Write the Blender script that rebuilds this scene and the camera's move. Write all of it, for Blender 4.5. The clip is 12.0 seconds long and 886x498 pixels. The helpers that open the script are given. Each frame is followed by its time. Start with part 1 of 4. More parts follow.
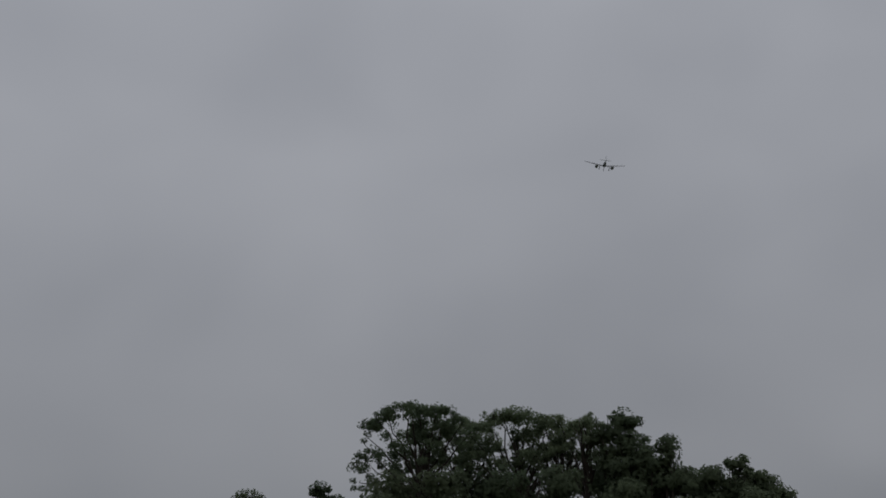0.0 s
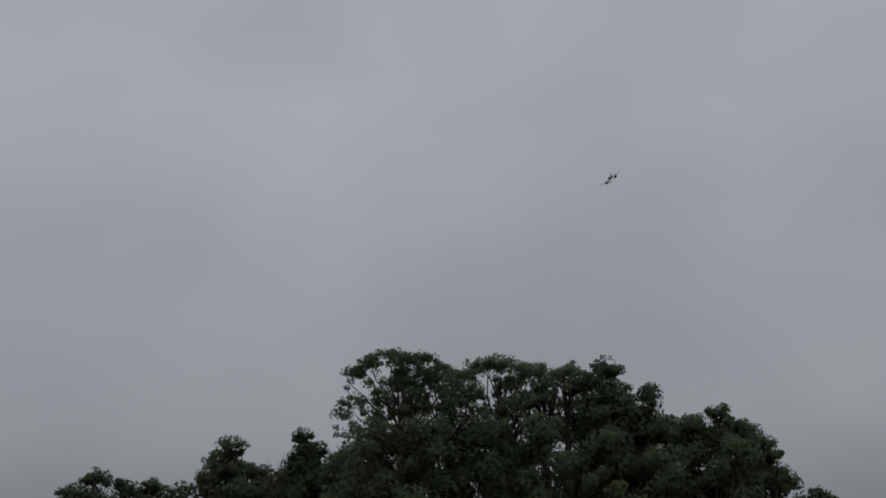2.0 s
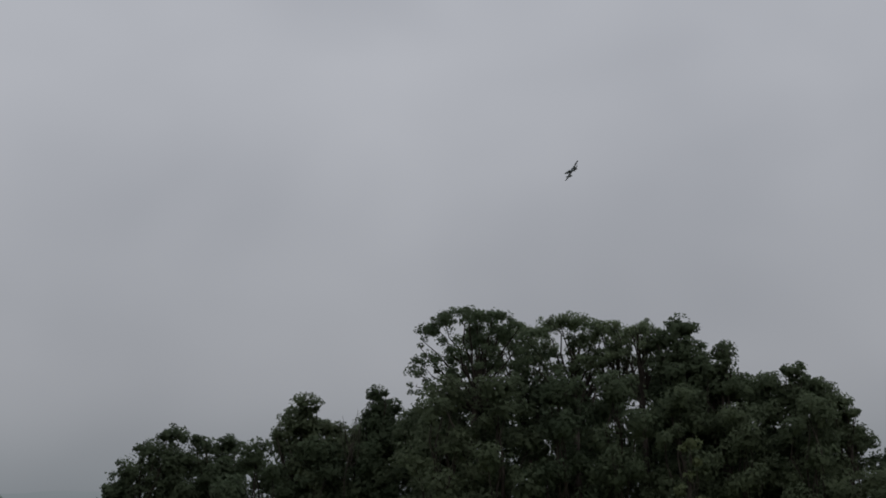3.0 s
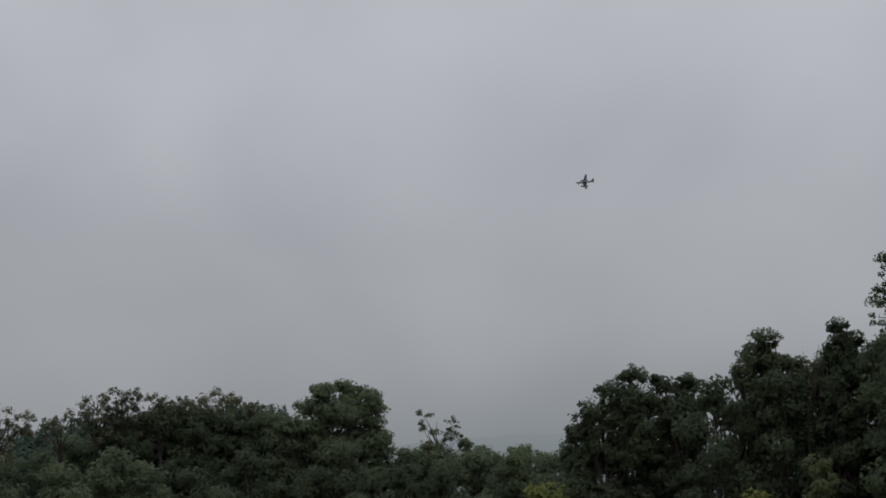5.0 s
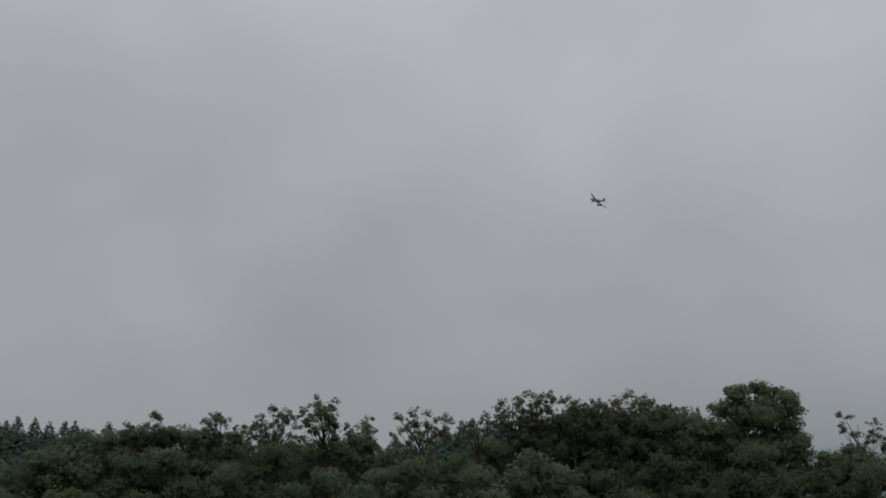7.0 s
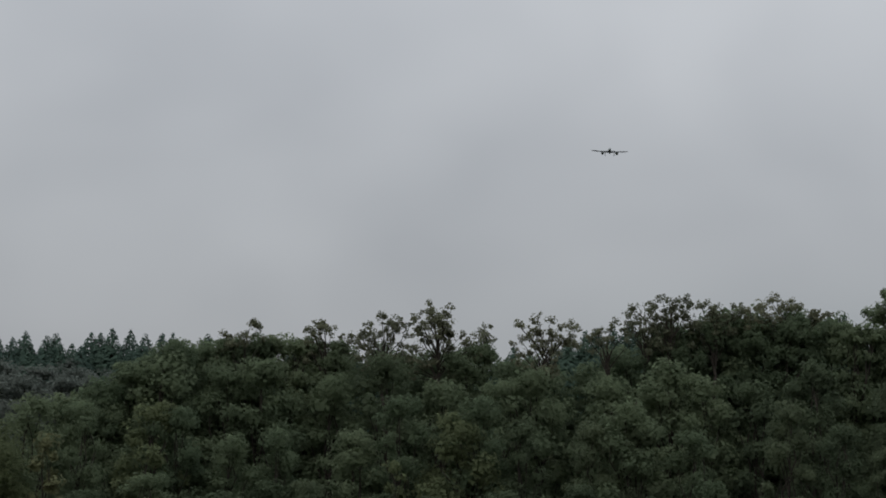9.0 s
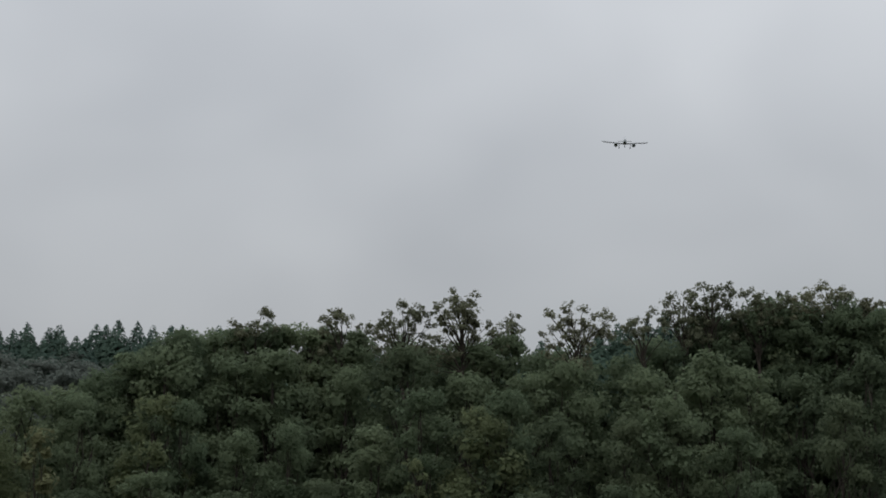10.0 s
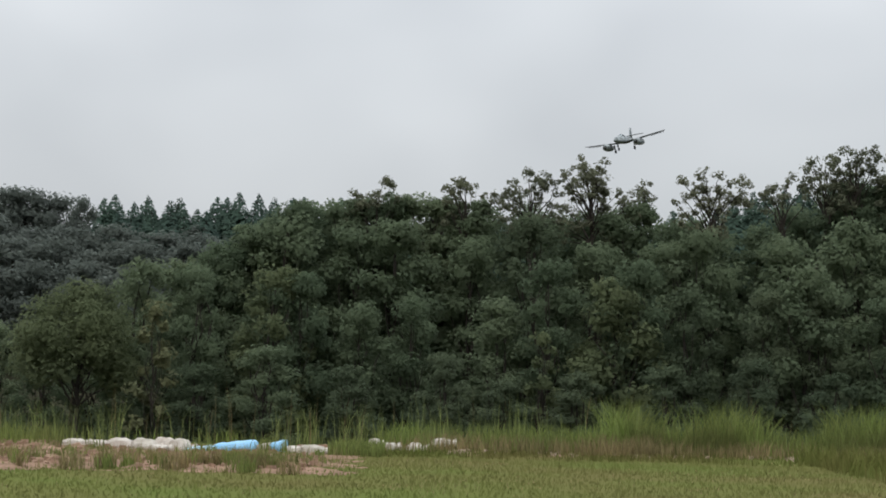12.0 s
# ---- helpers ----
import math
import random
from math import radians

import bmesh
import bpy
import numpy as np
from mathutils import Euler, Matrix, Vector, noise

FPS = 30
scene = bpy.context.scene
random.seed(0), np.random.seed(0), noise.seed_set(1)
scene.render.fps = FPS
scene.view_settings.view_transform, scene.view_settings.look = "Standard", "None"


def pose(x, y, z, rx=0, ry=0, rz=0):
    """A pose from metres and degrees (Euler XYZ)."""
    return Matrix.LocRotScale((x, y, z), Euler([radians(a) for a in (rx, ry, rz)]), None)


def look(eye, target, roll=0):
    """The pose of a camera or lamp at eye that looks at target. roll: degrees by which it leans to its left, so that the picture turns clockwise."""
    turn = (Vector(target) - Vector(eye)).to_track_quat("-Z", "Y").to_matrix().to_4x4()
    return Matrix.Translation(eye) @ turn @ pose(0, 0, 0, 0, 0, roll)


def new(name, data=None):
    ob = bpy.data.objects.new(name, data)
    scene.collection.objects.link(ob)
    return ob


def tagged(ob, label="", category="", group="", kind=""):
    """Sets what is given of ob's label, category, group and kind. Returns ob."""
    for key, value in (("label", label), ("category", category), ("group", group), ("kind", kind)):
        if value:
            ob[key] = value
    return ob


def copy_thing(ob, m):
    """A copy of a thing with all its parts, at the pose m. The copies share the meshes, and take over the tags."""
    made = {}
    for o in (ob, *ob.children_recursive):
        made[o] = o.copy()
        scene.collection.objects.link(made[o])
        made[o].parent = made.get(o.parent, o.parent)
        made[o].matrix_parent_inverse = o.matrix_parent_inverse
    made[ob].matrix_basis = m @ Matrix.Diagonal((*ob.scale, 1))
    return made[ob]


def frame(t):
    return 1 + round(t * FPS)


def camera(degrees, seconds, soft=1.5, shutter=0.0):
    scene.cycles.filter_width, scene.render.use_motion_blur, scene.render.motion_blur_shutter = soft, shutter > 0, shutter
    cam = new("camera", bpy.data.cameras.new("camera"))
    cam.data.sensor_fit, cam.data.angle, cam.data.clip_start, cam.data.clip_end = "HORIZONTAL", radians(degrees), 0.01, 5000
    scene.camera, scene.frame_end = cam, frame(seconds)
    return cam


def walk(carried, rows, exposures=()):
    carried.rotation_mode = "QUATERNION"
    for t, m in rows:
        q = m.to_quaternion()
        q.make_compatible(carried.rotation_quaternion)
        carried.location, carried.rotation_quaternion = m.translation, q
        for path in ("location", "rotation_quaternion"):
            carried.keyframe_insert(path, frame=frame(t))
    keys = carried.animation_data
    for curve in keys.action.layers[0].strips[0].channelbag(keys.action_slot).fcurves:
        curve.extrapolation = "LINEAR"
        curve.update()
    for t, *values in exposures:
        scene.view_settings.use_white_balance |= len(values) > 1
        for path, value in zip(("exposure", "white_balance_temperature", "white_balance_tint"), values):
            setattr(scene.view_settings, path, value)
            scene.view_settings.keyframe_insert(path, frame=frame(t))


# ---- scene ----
# The camera: hand-held on a mown flying field, following a model jet round its circuit.
cam = camera(30.0, 12.0, soft=1.8)
walk(cam, [
    (0.0, pose(0.000, 0.000, 1.6, 106.746, 1.083, -39.985)),
    (0.5, pose(0.000, 0.000, 1.6, 106.653, 1.190, -40.227)),
    (1.0, pose(0.000, 0.000, 1.6, 106.922, 1.307, -40.761)),
    (1.5, pose(0.000, 0.000, 1.6, 106.370, 0.704, -41.026)),
    (2.0, pose(0.000, 0.000, 1.6, 104.930, 0.905, -40.621)),
    (2.5, pose(0.000, 0.000, 1.6, 104.180, 0.641, -40.515)),
    (2.7, pose(0.000, 0.000, 1.6, 103.895, 0.532, -39.728)),
    (4.3, pose(0.005, 0.089, 1.6, 102.236, 0.341, -28.984)),
    (4.5, pose(0.010, 0.199, 1.6, 102.040, 0.371, -26.910)),
    (5.0, pose(0.016, 0.305, 1.6, 101.536, 0.387, -22.388)),
    (5.5, pose(0.029, 0.553, 1.6, 101.024, -0.080, -18.617)),
    (6.0, pose(0.035, 0.661, 1.6, 100.787, -0.418, -15.249)),
    (6.5, pose(0.045, 0.855, 1.6, 101.362, -0.731, -11.214)),
    (7.0, pose(0.054, 1.021, 1.6, 101.590, -0.917, -8.354)),
    (7.5, pose(0.054, 1.033, 1.6, 100.575, -0.692, -6.710)),
    (7.7, pose(0.060, 1.145, 1.6, 99.801, -0.725, -6.068)),
    (9.5, pose(0.721, 13.761, 1.6, 98.897, -1.146, -4.274)),
    (10.0, pose(0.846, 16.150, 1.6, 98.973, -1.185, -3.835)),
    (10.5, pose(1.004, 19.166, 1.6, 98.963, -0.963, -3.551)),
    (11.0, pose(1.004, 19.160, 1.6, 97.854, -0.734, -2.772)),
    (11.5, pose(1.011, 19.289, 1.6, 96.531, -0.796, -1.356)),
    (12.0, pose(1.014, 19.352, 1.6, 94.599, -1.252, 0.579)),
], exposures=[(0, -1.31, 6370, 13), (1.0, -1.28, 6370, 13), (2.5, -0.99, 6400, 13), (4.5, -0.75, 6440, 12), (5.5, -0.76, 6450, 12), (6.5, -0.72, 6450, 12), (7.5, -0.88, 6430, 10), (9.5, -0.38, 6480, 10), (10.5, -0.27, 6480, 10), (11.3, -0.1, 6500, 9), (12, 0.17, 6500, 9)])

# ---- light: a thick overcast, with a wide pale sun behind it ----
world = bpy.data.worlds.new("overcast")
scene.world = world
world.use_nodes = True
wn, wl = world.node_tree.nodes, world.node_tree.links
wn.clear()
w_out, w_bg = wn.new("ShaderNodeOutputWorld"), wn.new("ShaderNodeBackground")
w_sky = wn.new("ShaderNodeTexSky")
w_sky.sky_type, w_sky.sun_disc = "NISHITA", False
w_sky.sun_elevation, w_sky.sun_rotation = radians(48), radians(200)
w_sky.dust_density, w_sky.air_density = 4.0, 1.5
w_dim = wn.new("ShaderNodeVectorMath")
w_dim.operation = "SCALE"
w_dim.inputs["Scale"].default_value = 0.09
w_co = wn.new("ShaderNodeTexCoord")
w_map = wn.new("ShaderNodeMapping")
w_map.inputs["Scale"].default_value = (3.2, 3.2, 4.6)
w_map.inputs["Rotation"].default_value = (0.25, 0.12, 0.4)
w_noise = wn.new("ShaderNodeTexNoise")
w_noise.inputs["Scale"].default_value = 1.7
w_noise.inputs["Detail"].default_value = 2.5
w_noise.inputs["Roughness"].default_value = 0.42
w_noise.inputs["Distortion"].default_value = 0.15
w_ramp = wn.new("ShaderNodeValToRGB")
w_ramp.color_ramp.elements[0].position, w_ramp.color_ramp.elements[1].position = 0.30, 0.70
w_ramp.color_ramp.elements[0].color = (0.593, 0.619, 0.658, 1)
w_ramp.color_ramp.elements[1].color = (0.734, 0.760, 0.796, 1)
w_sep, w_grad, w_mul = wn.new("ShaderNodeSeparateXYZ"), wn.new("ShaderNodeValToRGB"), wn.new("ShaderNodeVectorMath")
w_grad.color_ramp.elements[0].position, w_grad.color_ramp.elements[1].position = 0.06, 1.0
w_grad.color_ramp.elements[0].color, w_grad.color_ramp.elements[1].color = (0.795, 0.825, 0.83, 1), (2.5, 2.5, 2.5, 1)
for at, level in ((0.20, 0.985), (0.32, 1.17), (0.44, 1.33), (0.7, 1.9)):
    w_grad.color_ramp.elements.new(at).color = (level, level, level, 1)
w_mul.operation = "SCALE"
w_mix = wn.new("ShaderNodeMix")
w_mix.data_type = "RGBA"
w_mix.inputs["Factor"].default_value = 0.9
wl.new(w_co.outputs["Generated"], w_map.inputs["Vector"])
wl.new(w_map.outputs["Vector"], w_noise.inputs["Vector"])
wl.new(w_noise.outputs["Fac"], w_ramp.inputs["Fac"])
wl.new(w_sky.outputs["Color"], w_dim.inputs[0])
wl.new(w_dim.outputs["Vector"], w_mix.inputs["A"])
wl.new(w_co.outputs["Generated"], w_sep.inputs["Vector"])
wl.new(w_sep.outputs["Z"], w_grad.inputs["Fac"])
wl.new(w_ramp.outputs["Color"], w_mul.inputs[0])
wl.new(w_grad.outputs["Color"], w_mul.inputs["Scale"])
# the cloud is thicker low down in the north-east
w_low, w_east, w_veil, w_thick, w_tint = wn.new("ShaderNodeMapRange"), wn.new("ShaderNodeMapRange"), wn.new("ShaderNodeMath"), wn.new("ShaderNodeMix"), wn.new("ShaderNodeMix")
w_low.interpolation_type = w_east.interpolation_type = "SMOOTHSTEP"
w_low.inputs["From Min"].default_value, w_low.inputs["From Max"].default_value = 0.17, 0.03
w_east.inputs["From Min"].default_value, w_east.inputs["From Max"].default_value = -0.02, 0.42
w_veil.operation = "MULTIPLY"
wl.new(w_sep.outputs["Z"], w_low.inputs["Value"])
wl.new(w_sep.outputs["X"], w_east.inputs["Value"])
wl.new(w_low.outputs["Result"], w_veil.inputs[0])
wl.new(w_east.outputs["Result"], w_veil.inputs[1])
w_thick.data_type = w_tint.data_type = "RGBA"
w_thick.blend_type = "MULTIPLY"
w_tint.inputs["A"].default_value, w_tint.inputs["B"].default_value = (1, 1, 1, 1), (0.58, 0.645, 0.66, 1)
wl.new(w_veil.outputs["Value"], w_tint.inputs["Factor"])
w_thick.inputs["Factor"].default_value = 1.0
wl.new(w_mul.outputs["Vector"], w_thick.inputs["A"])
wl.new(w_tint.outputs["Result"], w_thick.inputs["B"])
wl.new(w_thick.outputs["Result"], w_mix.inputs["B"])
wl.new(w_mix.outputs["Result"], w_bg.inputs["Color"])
wl.new(w_bg.outputs["Background"], w_out.inputs["Surface"])
w_bg.inputs["Strength"].default_value = 1.0

sun = new("sun", bpy.data.lights.new("sun", "SUN"))
sun.data.energy, sun.data.angle, sun.data.color = 0.6, radians(25), (1.0, 0.97, 0.92)
sun.matrix_world = look((0, 0, 60), (20, 50, 0))


# ---- materials ----
def material(name, colour, dark, rough=0.8, scale=3.0, bump=0.0, bump_scale=40.0, island=0.0, per_thing=0.0, translucent=0.0, metal=0.0, fine=0.0):
    """Two tones mixed by noise at two sizes, varied leaf by leaf or thing by thing."""
    m = bpy.data.materials.new(name)
    m.use_nodes = True
    n, l = m.node_tree.nodes, m.node_tree.links
    p = n["Principled BSDF"]
    out = n["Material Output"]
    p.inputs["Roughness"].default_value, p.inputs["Metallic"].default_value = rough, metal
    p.inputs["Specular IOR Level"].default_value = 0.5 if rough < 0.6 else 0.1 if rough < 0.9 else 0.02
    co = n.new("ShaderNodeTexCoord")
    big = n.new("ShaderNodeTexNoise")
    big.inputs["Scale"].default_value, big.inputs["Detail"].default_value = scale, 4.0
    l.new(co.outputs["Object"], big.inputs["Vector"])
    stretch = n.new("ShaderNodeMapRange")
    stretch.inputs["From Min"].default_value, stretch.inputs["From Max"].default_value = 0.32, 0.68
    l.new(big.outputs["Fac"], stretch.inputs["Value"])
    mix = n.new("ShaderNodeMix")
    mix.data_type = "RGBA"
    mix.inputs["A"].default_value, mix.inputs["B"].default_value = (*dark, 1), (*colour, 1)
    l.new(stretch.outputs["Result"], mix.inputs["Factor"])
    last = mix.outputs["Result"]
    if island or per_thing or fine:
        hsv = n.new("ShaderNodeHueSaturation")
        l.new(last, hsv.inputs["Color"])
        total = None
        for amount, kind, socket in ((island, "ShaderNodeNewGeometry", "Random Per Island"), (per_thing, "ShaderNodeObjectInfo", "Random"), (fine, "ShaderNodeTexNoise", "Fac")):
            if not amount:
                continue
            src = n.new(kind)
            if kind == "ShaderNodeTexNoise":
                src.inputs["Scale"].default_value, src.inputs["Detail"].default_value = scale * 14, 3.0
                l.new(co.outputs["Object"], src.inputs["Vector"])
            r = n.new("ShaderNodeMapRange")
            r.inputs["To Min"].default_value, r.inputs["To Max"].default_value = 1 - amount, 1 + amount
            l.new(src.outputs[socket], r.inputs["Value"])
            if total is None:
                total = r.outputs["Result"]
            else:
                times = n.new("ShaderNodeMath")
                times.operation = "MULTIPLY"
                l.new(total, times.inputs[0])
                l.new(r.outputs["Result"], times.inputs[1])
                total = times.outputs["Value"]
        l.new(total, hsv.inputs["Value"])
        if per_thing:
            src = n.new("ShaderNodeObjectInfo")
            r = n.new("ShaderNodeMapRange")
            r.inputs["To Min"].default_value, r.inputs["To Max"].default_value = 0.514, 0.486
            l.new(src.outputs["Random"], r.inputs["Value"])
            l.new(r.outputs["Result"], hsv.inputs["Hue"])
        last = hsv.outputs["Color"]
    l.new(last, p.inputs["Base Color"])
    if bump:
        tex = n.new("ShaderNodeTexNoise")
        tex.inputs["Scale"].default_value, tex.inputs["Detail"].default_value = bump_scale, 5.0
        l.new(co.outputs["Object"], tex.inputs["Vector"])
        b = n.new("ShaderNodeBump")
        b.inputs["Strength"].default_value, b.inputs["Distance"].default_value = bump, 0.02
        l.new(tex.outputs["Fac"], b.inputs["Height"])
        l.new(b.outputs["Normal"], p.inputs["Normal"])
    if translucent:
        t = n.new("ShaderNodeBsdfTranslucent")
        l.new(last, t.inputs["Color"])
        ms = n.new("ShaderNodeMixShader")
        ms.inputs["Fac"].default_value = translucent
        l.new(p.outputs["BSDF"], ms.inputs[1])
        l.new(t.outputs["BSDF"], ms.inputs[2])
        l.new(ms.outputs["Shader"], out.inputs["Surface"])
    return m


LEAF = material("oak_leaves", (0.158, 0.200, 0.118), (0.126, 0.166, 0.101), 0.8, 0.35, island=0.08, per_thing=0.2, translucent=0.62)
# darker leaf green: backlight and shade are put into the colour
LEAF_SHADED = material("shaded_leaves", (0.114, 0.146, 0.086), (0.087, 0.114, 0.070), 0.8, 0.4, island=0.08, per_thing=0.17, translucent=0.58)
LEAF_SPARSE = material("thin_leaves", (0.180, 0.190, 0.124), (0.138, 0.148, 0.096), 0.8, 0.5, island=0.15, per_thing=0.12, translucent=0.5)
# leaves of the farther wood: distance haze mixed into a greyer, paler green
LEAF_GREY = material("haze_grey_leaves", (0.166, 0.190, 0.164), (0.146, 0.168, 0.148), 0.85, 0.3, island=0.05, per_thing=0.08, translucent=0.65)
LEAF_OLIVE = material("olive_leaves", (0.156, 0.184, 0.094), (0.122, 0.150, 0.082), 0.8, 0.5, island=0.1, translucent=0.6)
LEAF_PALE = material("yellow_green_leaves", (0.235, 0.256, 0.084), (0.165, 0.188, 0.064), 0.7, 0.6, island=0.14, per_thing=0.1, translucent=0.5)
LEAF_STRAW = material("faded_leaves", (0.190, 0.198, 0.102), (0.130, 0.144, 0.080), 0.75, 0.6, island=0.15, translucent=0.45)
NEEDLE = material("cedar_needles", (0.080, 0.124, 0.096), (0.064, 0.102, 0.082), 0.85, 0.6, island=0.1, per_thing=0.1, translucent=0.4)
BARK = material("bark", (0.060, 0.052, 0.044), (0.034, 0.030, 0.026), 0.9, 2.0, bump=0.6, bump_scale=12)
LAWN = material("lawn_soil", (0.112, 0.142, 0.036), (0.142, 0.122, 0.048), 0.95, 0.22, bump=0.4, bump_scale=20, fine=0.15)
LITTER = material("wood_floor", (0.060, 0.058, 0.036), (0.034, 0.036, 0.024), 0.95, 0.6, bump=0.8, bump_scale=6, fine=0.3)
BLADE = material("mown_grass", (0.118, 0.148, 0.038), (0.142, 0.126, 0.048), 0.95, 0.22, island=0.06, translucent=0.06)
TALL = material("tall_grass", (0.200, 0.262, 0.072), (0.150, 0.162, 0.058), 0.65, 0.7, island=0.35, translucent=0.45)
REED = material("pale_reed_stems", (0.270, 0.318, 0.115), (0.160, 0.195, 0.068), 0.65, 0.7, island=0.4, translucent=0.4)
DRY = material("dry_grass", (0.30, 0.235, 0.12), (0.17, 0.15, 0.07), 0.7, 0.6, island=0.35, translucent=0.3)
STONE = material("pale_stone", (0.38, 0.30, 0.22), (0.25, 0.19, 0.14), 0.9, 6.0, bump=0.5, bump_scale=30, fine=0.15)
DIRT = material("reddish_soil", (0.335, 0.222, 0.158), (0.205, 0.135, 0.094), 0.95, 1.6, bump=0.8, bump_scale=9, fine=0.25)
SACK = material("woven_sack", (0.61, 0.57, 0.51), (0.33, 0.285, 0.235), 0.8, 4.0, bump=0.5, bump_scale=40, per_thing=0.12, fine=0.12)
TARP = material("blue_tarp", (0.30, 0.56, 0.78), (0.20, 0.45, 0.68), 0.5, 4.0, bump=0.5, bump_scale=14)
SKYBLUE = material("pale_blue_sheet", (0.46, 0.66, 0.78), (0.34, 0.56, 0.72), 0.5, 4.0, bump=0.5, bump_scale=14)
PAINT = material("grey_green_paint", (0.062, 0.070, 0.067), (0.040, 0.046, 0.043), 0.62, 7.0, fine=0.15)
MOTTLE = material("mottled_grey_paint", (0.39, 0.44, 0.455), (0.085, 0.095, 0.095), 0.45, 11.0, fine=0.12)
BELLY = material("pale_blue_paint", (0.20, 0.225, 0.235), (0.15, 0.17, 0.18), 0.45, 6.0, fine=0.1)
STEEL = material("burnt_steel", (0.14, 0.13, 0.125), (0.07, 0.065, 0.06), 0.4, 20.0, metal=0.8)
DARK = material("dark_intake", (0.02, 0.02, 0.02), (0.012, 0.012, 0.012), 0.7, 10.0)
RUBBER = material("tyre_rubber", (0.03, 0.03, 0.03), (0.02, 0.02, 0.02), 0.85, 30.0)
GLASS = material("canopy_glass", (0.75, 0.82, 0.86), (0.70, 0.78, 0.82), 0.06, 2.0)
GLASS.node_tree.nodes["Principled BSDF"].inputs["Transmission Weight"].default_value = 0.85
# hill backdrop that glows: mist is put into its colour, paler with height
HILL = bpy.data.materials.new("painted_mist")
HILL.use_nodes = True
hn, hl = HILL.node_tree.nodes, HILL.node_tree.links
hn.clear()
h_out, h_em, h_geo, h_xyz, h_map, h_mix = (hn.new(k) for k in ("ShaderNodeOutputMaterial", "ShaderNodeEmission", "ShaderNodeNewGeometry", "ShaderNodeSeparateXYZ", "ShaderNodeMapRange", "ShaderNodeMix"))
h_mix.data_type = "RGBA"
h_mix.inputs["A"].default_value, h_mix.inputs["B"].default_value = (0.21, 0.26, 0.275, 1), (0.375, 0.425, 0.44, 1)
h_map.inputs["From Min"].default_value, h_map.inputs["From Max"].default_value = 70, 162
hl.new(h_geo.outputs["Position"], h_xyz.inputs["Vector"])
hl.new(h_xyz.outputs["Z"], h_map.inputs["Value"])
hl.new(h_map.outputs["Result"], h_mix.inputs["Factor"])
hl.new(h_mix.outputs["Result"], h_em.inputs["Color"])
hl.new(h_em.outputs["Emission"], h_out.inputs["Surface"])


# ---- mesh helpers ----
def mesh_object(name, verts, faces, mat, parent=None, label="", smooth=False):
    """One mesh object from corner and face arrays, under a thing where one is given."""
    me = bpy.data.meshes.new(name)
    me.from_pydata([tuple(v) for v in verts] if not isinstance(verts, np.ndarray) else verts.tolist(), [], faces if not isinstance(faces, np.ndarray) else faces.tolist())
    for m in mat if isinstance(mat, (list, tuple)) else (mat,):
        me.materials.append(m)
    if smooth:
        me.polygons.foreach_set("use_smooth", [True] * len(me.polygons))
    me.update()
    ob = new(name, me)
    if parent is not None:
        ob.parent = parent
    return tagged(ob, label)


def part(name, bm, mat, parent, label="", smooth=True):
    me = bpy.data.meshes.new(name)
    bmesh.ops.recalc_face_normals(bm, faces=bm.faces)
    bm.to_mesh(me)
    bm.free()
    for m in mat if isinstance(mat, (list, tuple)) else (mat,):
        me.materials.append(m)
    me.polygons.foreach_set("use_smooth", [smooth] * len(me.polygons))
    ob = new(name, me)
    ob.parent = parent
    return tagged(ob, label)


def leaf_cards(rng, centres, size, out, loose=0.55):
    """Pointed leaf sprays round the given places, facing loosely along out; corners, faces and soft shading normals."""
    n = len(centres)
    nor = rng.normal(size=(n, 3)) * loose + out + np.array([0, 0, 0.3])
    nor /= np.linalg.norm(nor, axis=1)[:, None]
    along = np.cross(nor, rng.normal(size=(n, 3)))
    along /= np.linalg.norm(along, axis=1)[:, None] + 1e-9
    across = np.cross(nor, along)
    s = (size * rng.uniform(0.6, 1.35, n))[:, None]
    v = np.empty((n, 3, 3))
    v[:, 0] = centres + along * s * 0.55
    v[:, 1] = centres + across * s * 0.36 - along * s * 0.4
    v[:, 2] = centres - across * s * 0.36 - along * s * 0.4
    soft = nor * 0.45 + out * 0.6 + np.array([0, 0, 0.15])
    soft /= np.linalg.norm(soft, axis=1)[:, None]
    return v.reshape(-1, 3), np.arange(n * 3).reshape(n, 3), np.repeat(soft, 3, axis=0)


class Tubes:
    """Tapered bent tubes joined into one mesh: a trunk with its limbs."""

    def __init__(self):
        self.v, self.f = [], []

    def add(self, pts, radii, sides=6):
        base = len(self.v)
        pts = [Vector(p) for p in pts]
        for i, p in enumerate(pts):
            d = (pts[min(i + 1, len(pts) - 1)] - pts[max(i - 1, 0)]).normalized()
            a = d.orthogonal().normalized()
            b = d.cross(a)
            for k in range(sides):
                w = 2 * math.pi * k / sides
                self.v.append(tuple(p + (a * math.cos(w) + b * math.sin(w)) * radii[i]))
        for i in range(len(pts) - 1):
            for k in range(sides):
                k2 = (k + 1) % sides
                self.f.append((base + i * sides + k, base + i * sides + k2, base + (i + 1) * sides + k2, base + (i + 1) * sides + k))
        self.f.append(tuple(base + (len(pts) - 1) * sides + k for k in range(sides)))


def bent(rng, a, b, sag, n=4):
    """A wavering line from a to b."""
    a, b = np.array(a, float), np.array(b, float)
    length = np.linalg.norm(b - a)
    out = []
    for i in range(n + 1):
        t = i / n
        p = a + (b - a) * t
        p = p + np.array([0, 0, sag * length * math.sin(math.pi * t)])
        if 0 < i < n:
            p = p + rng.normal(size=3) * 0.035 * length
        out.append(p)
    return out


# ---- ground: the mown field, and the bank that falls to the wood ----
EDGE = 59.5


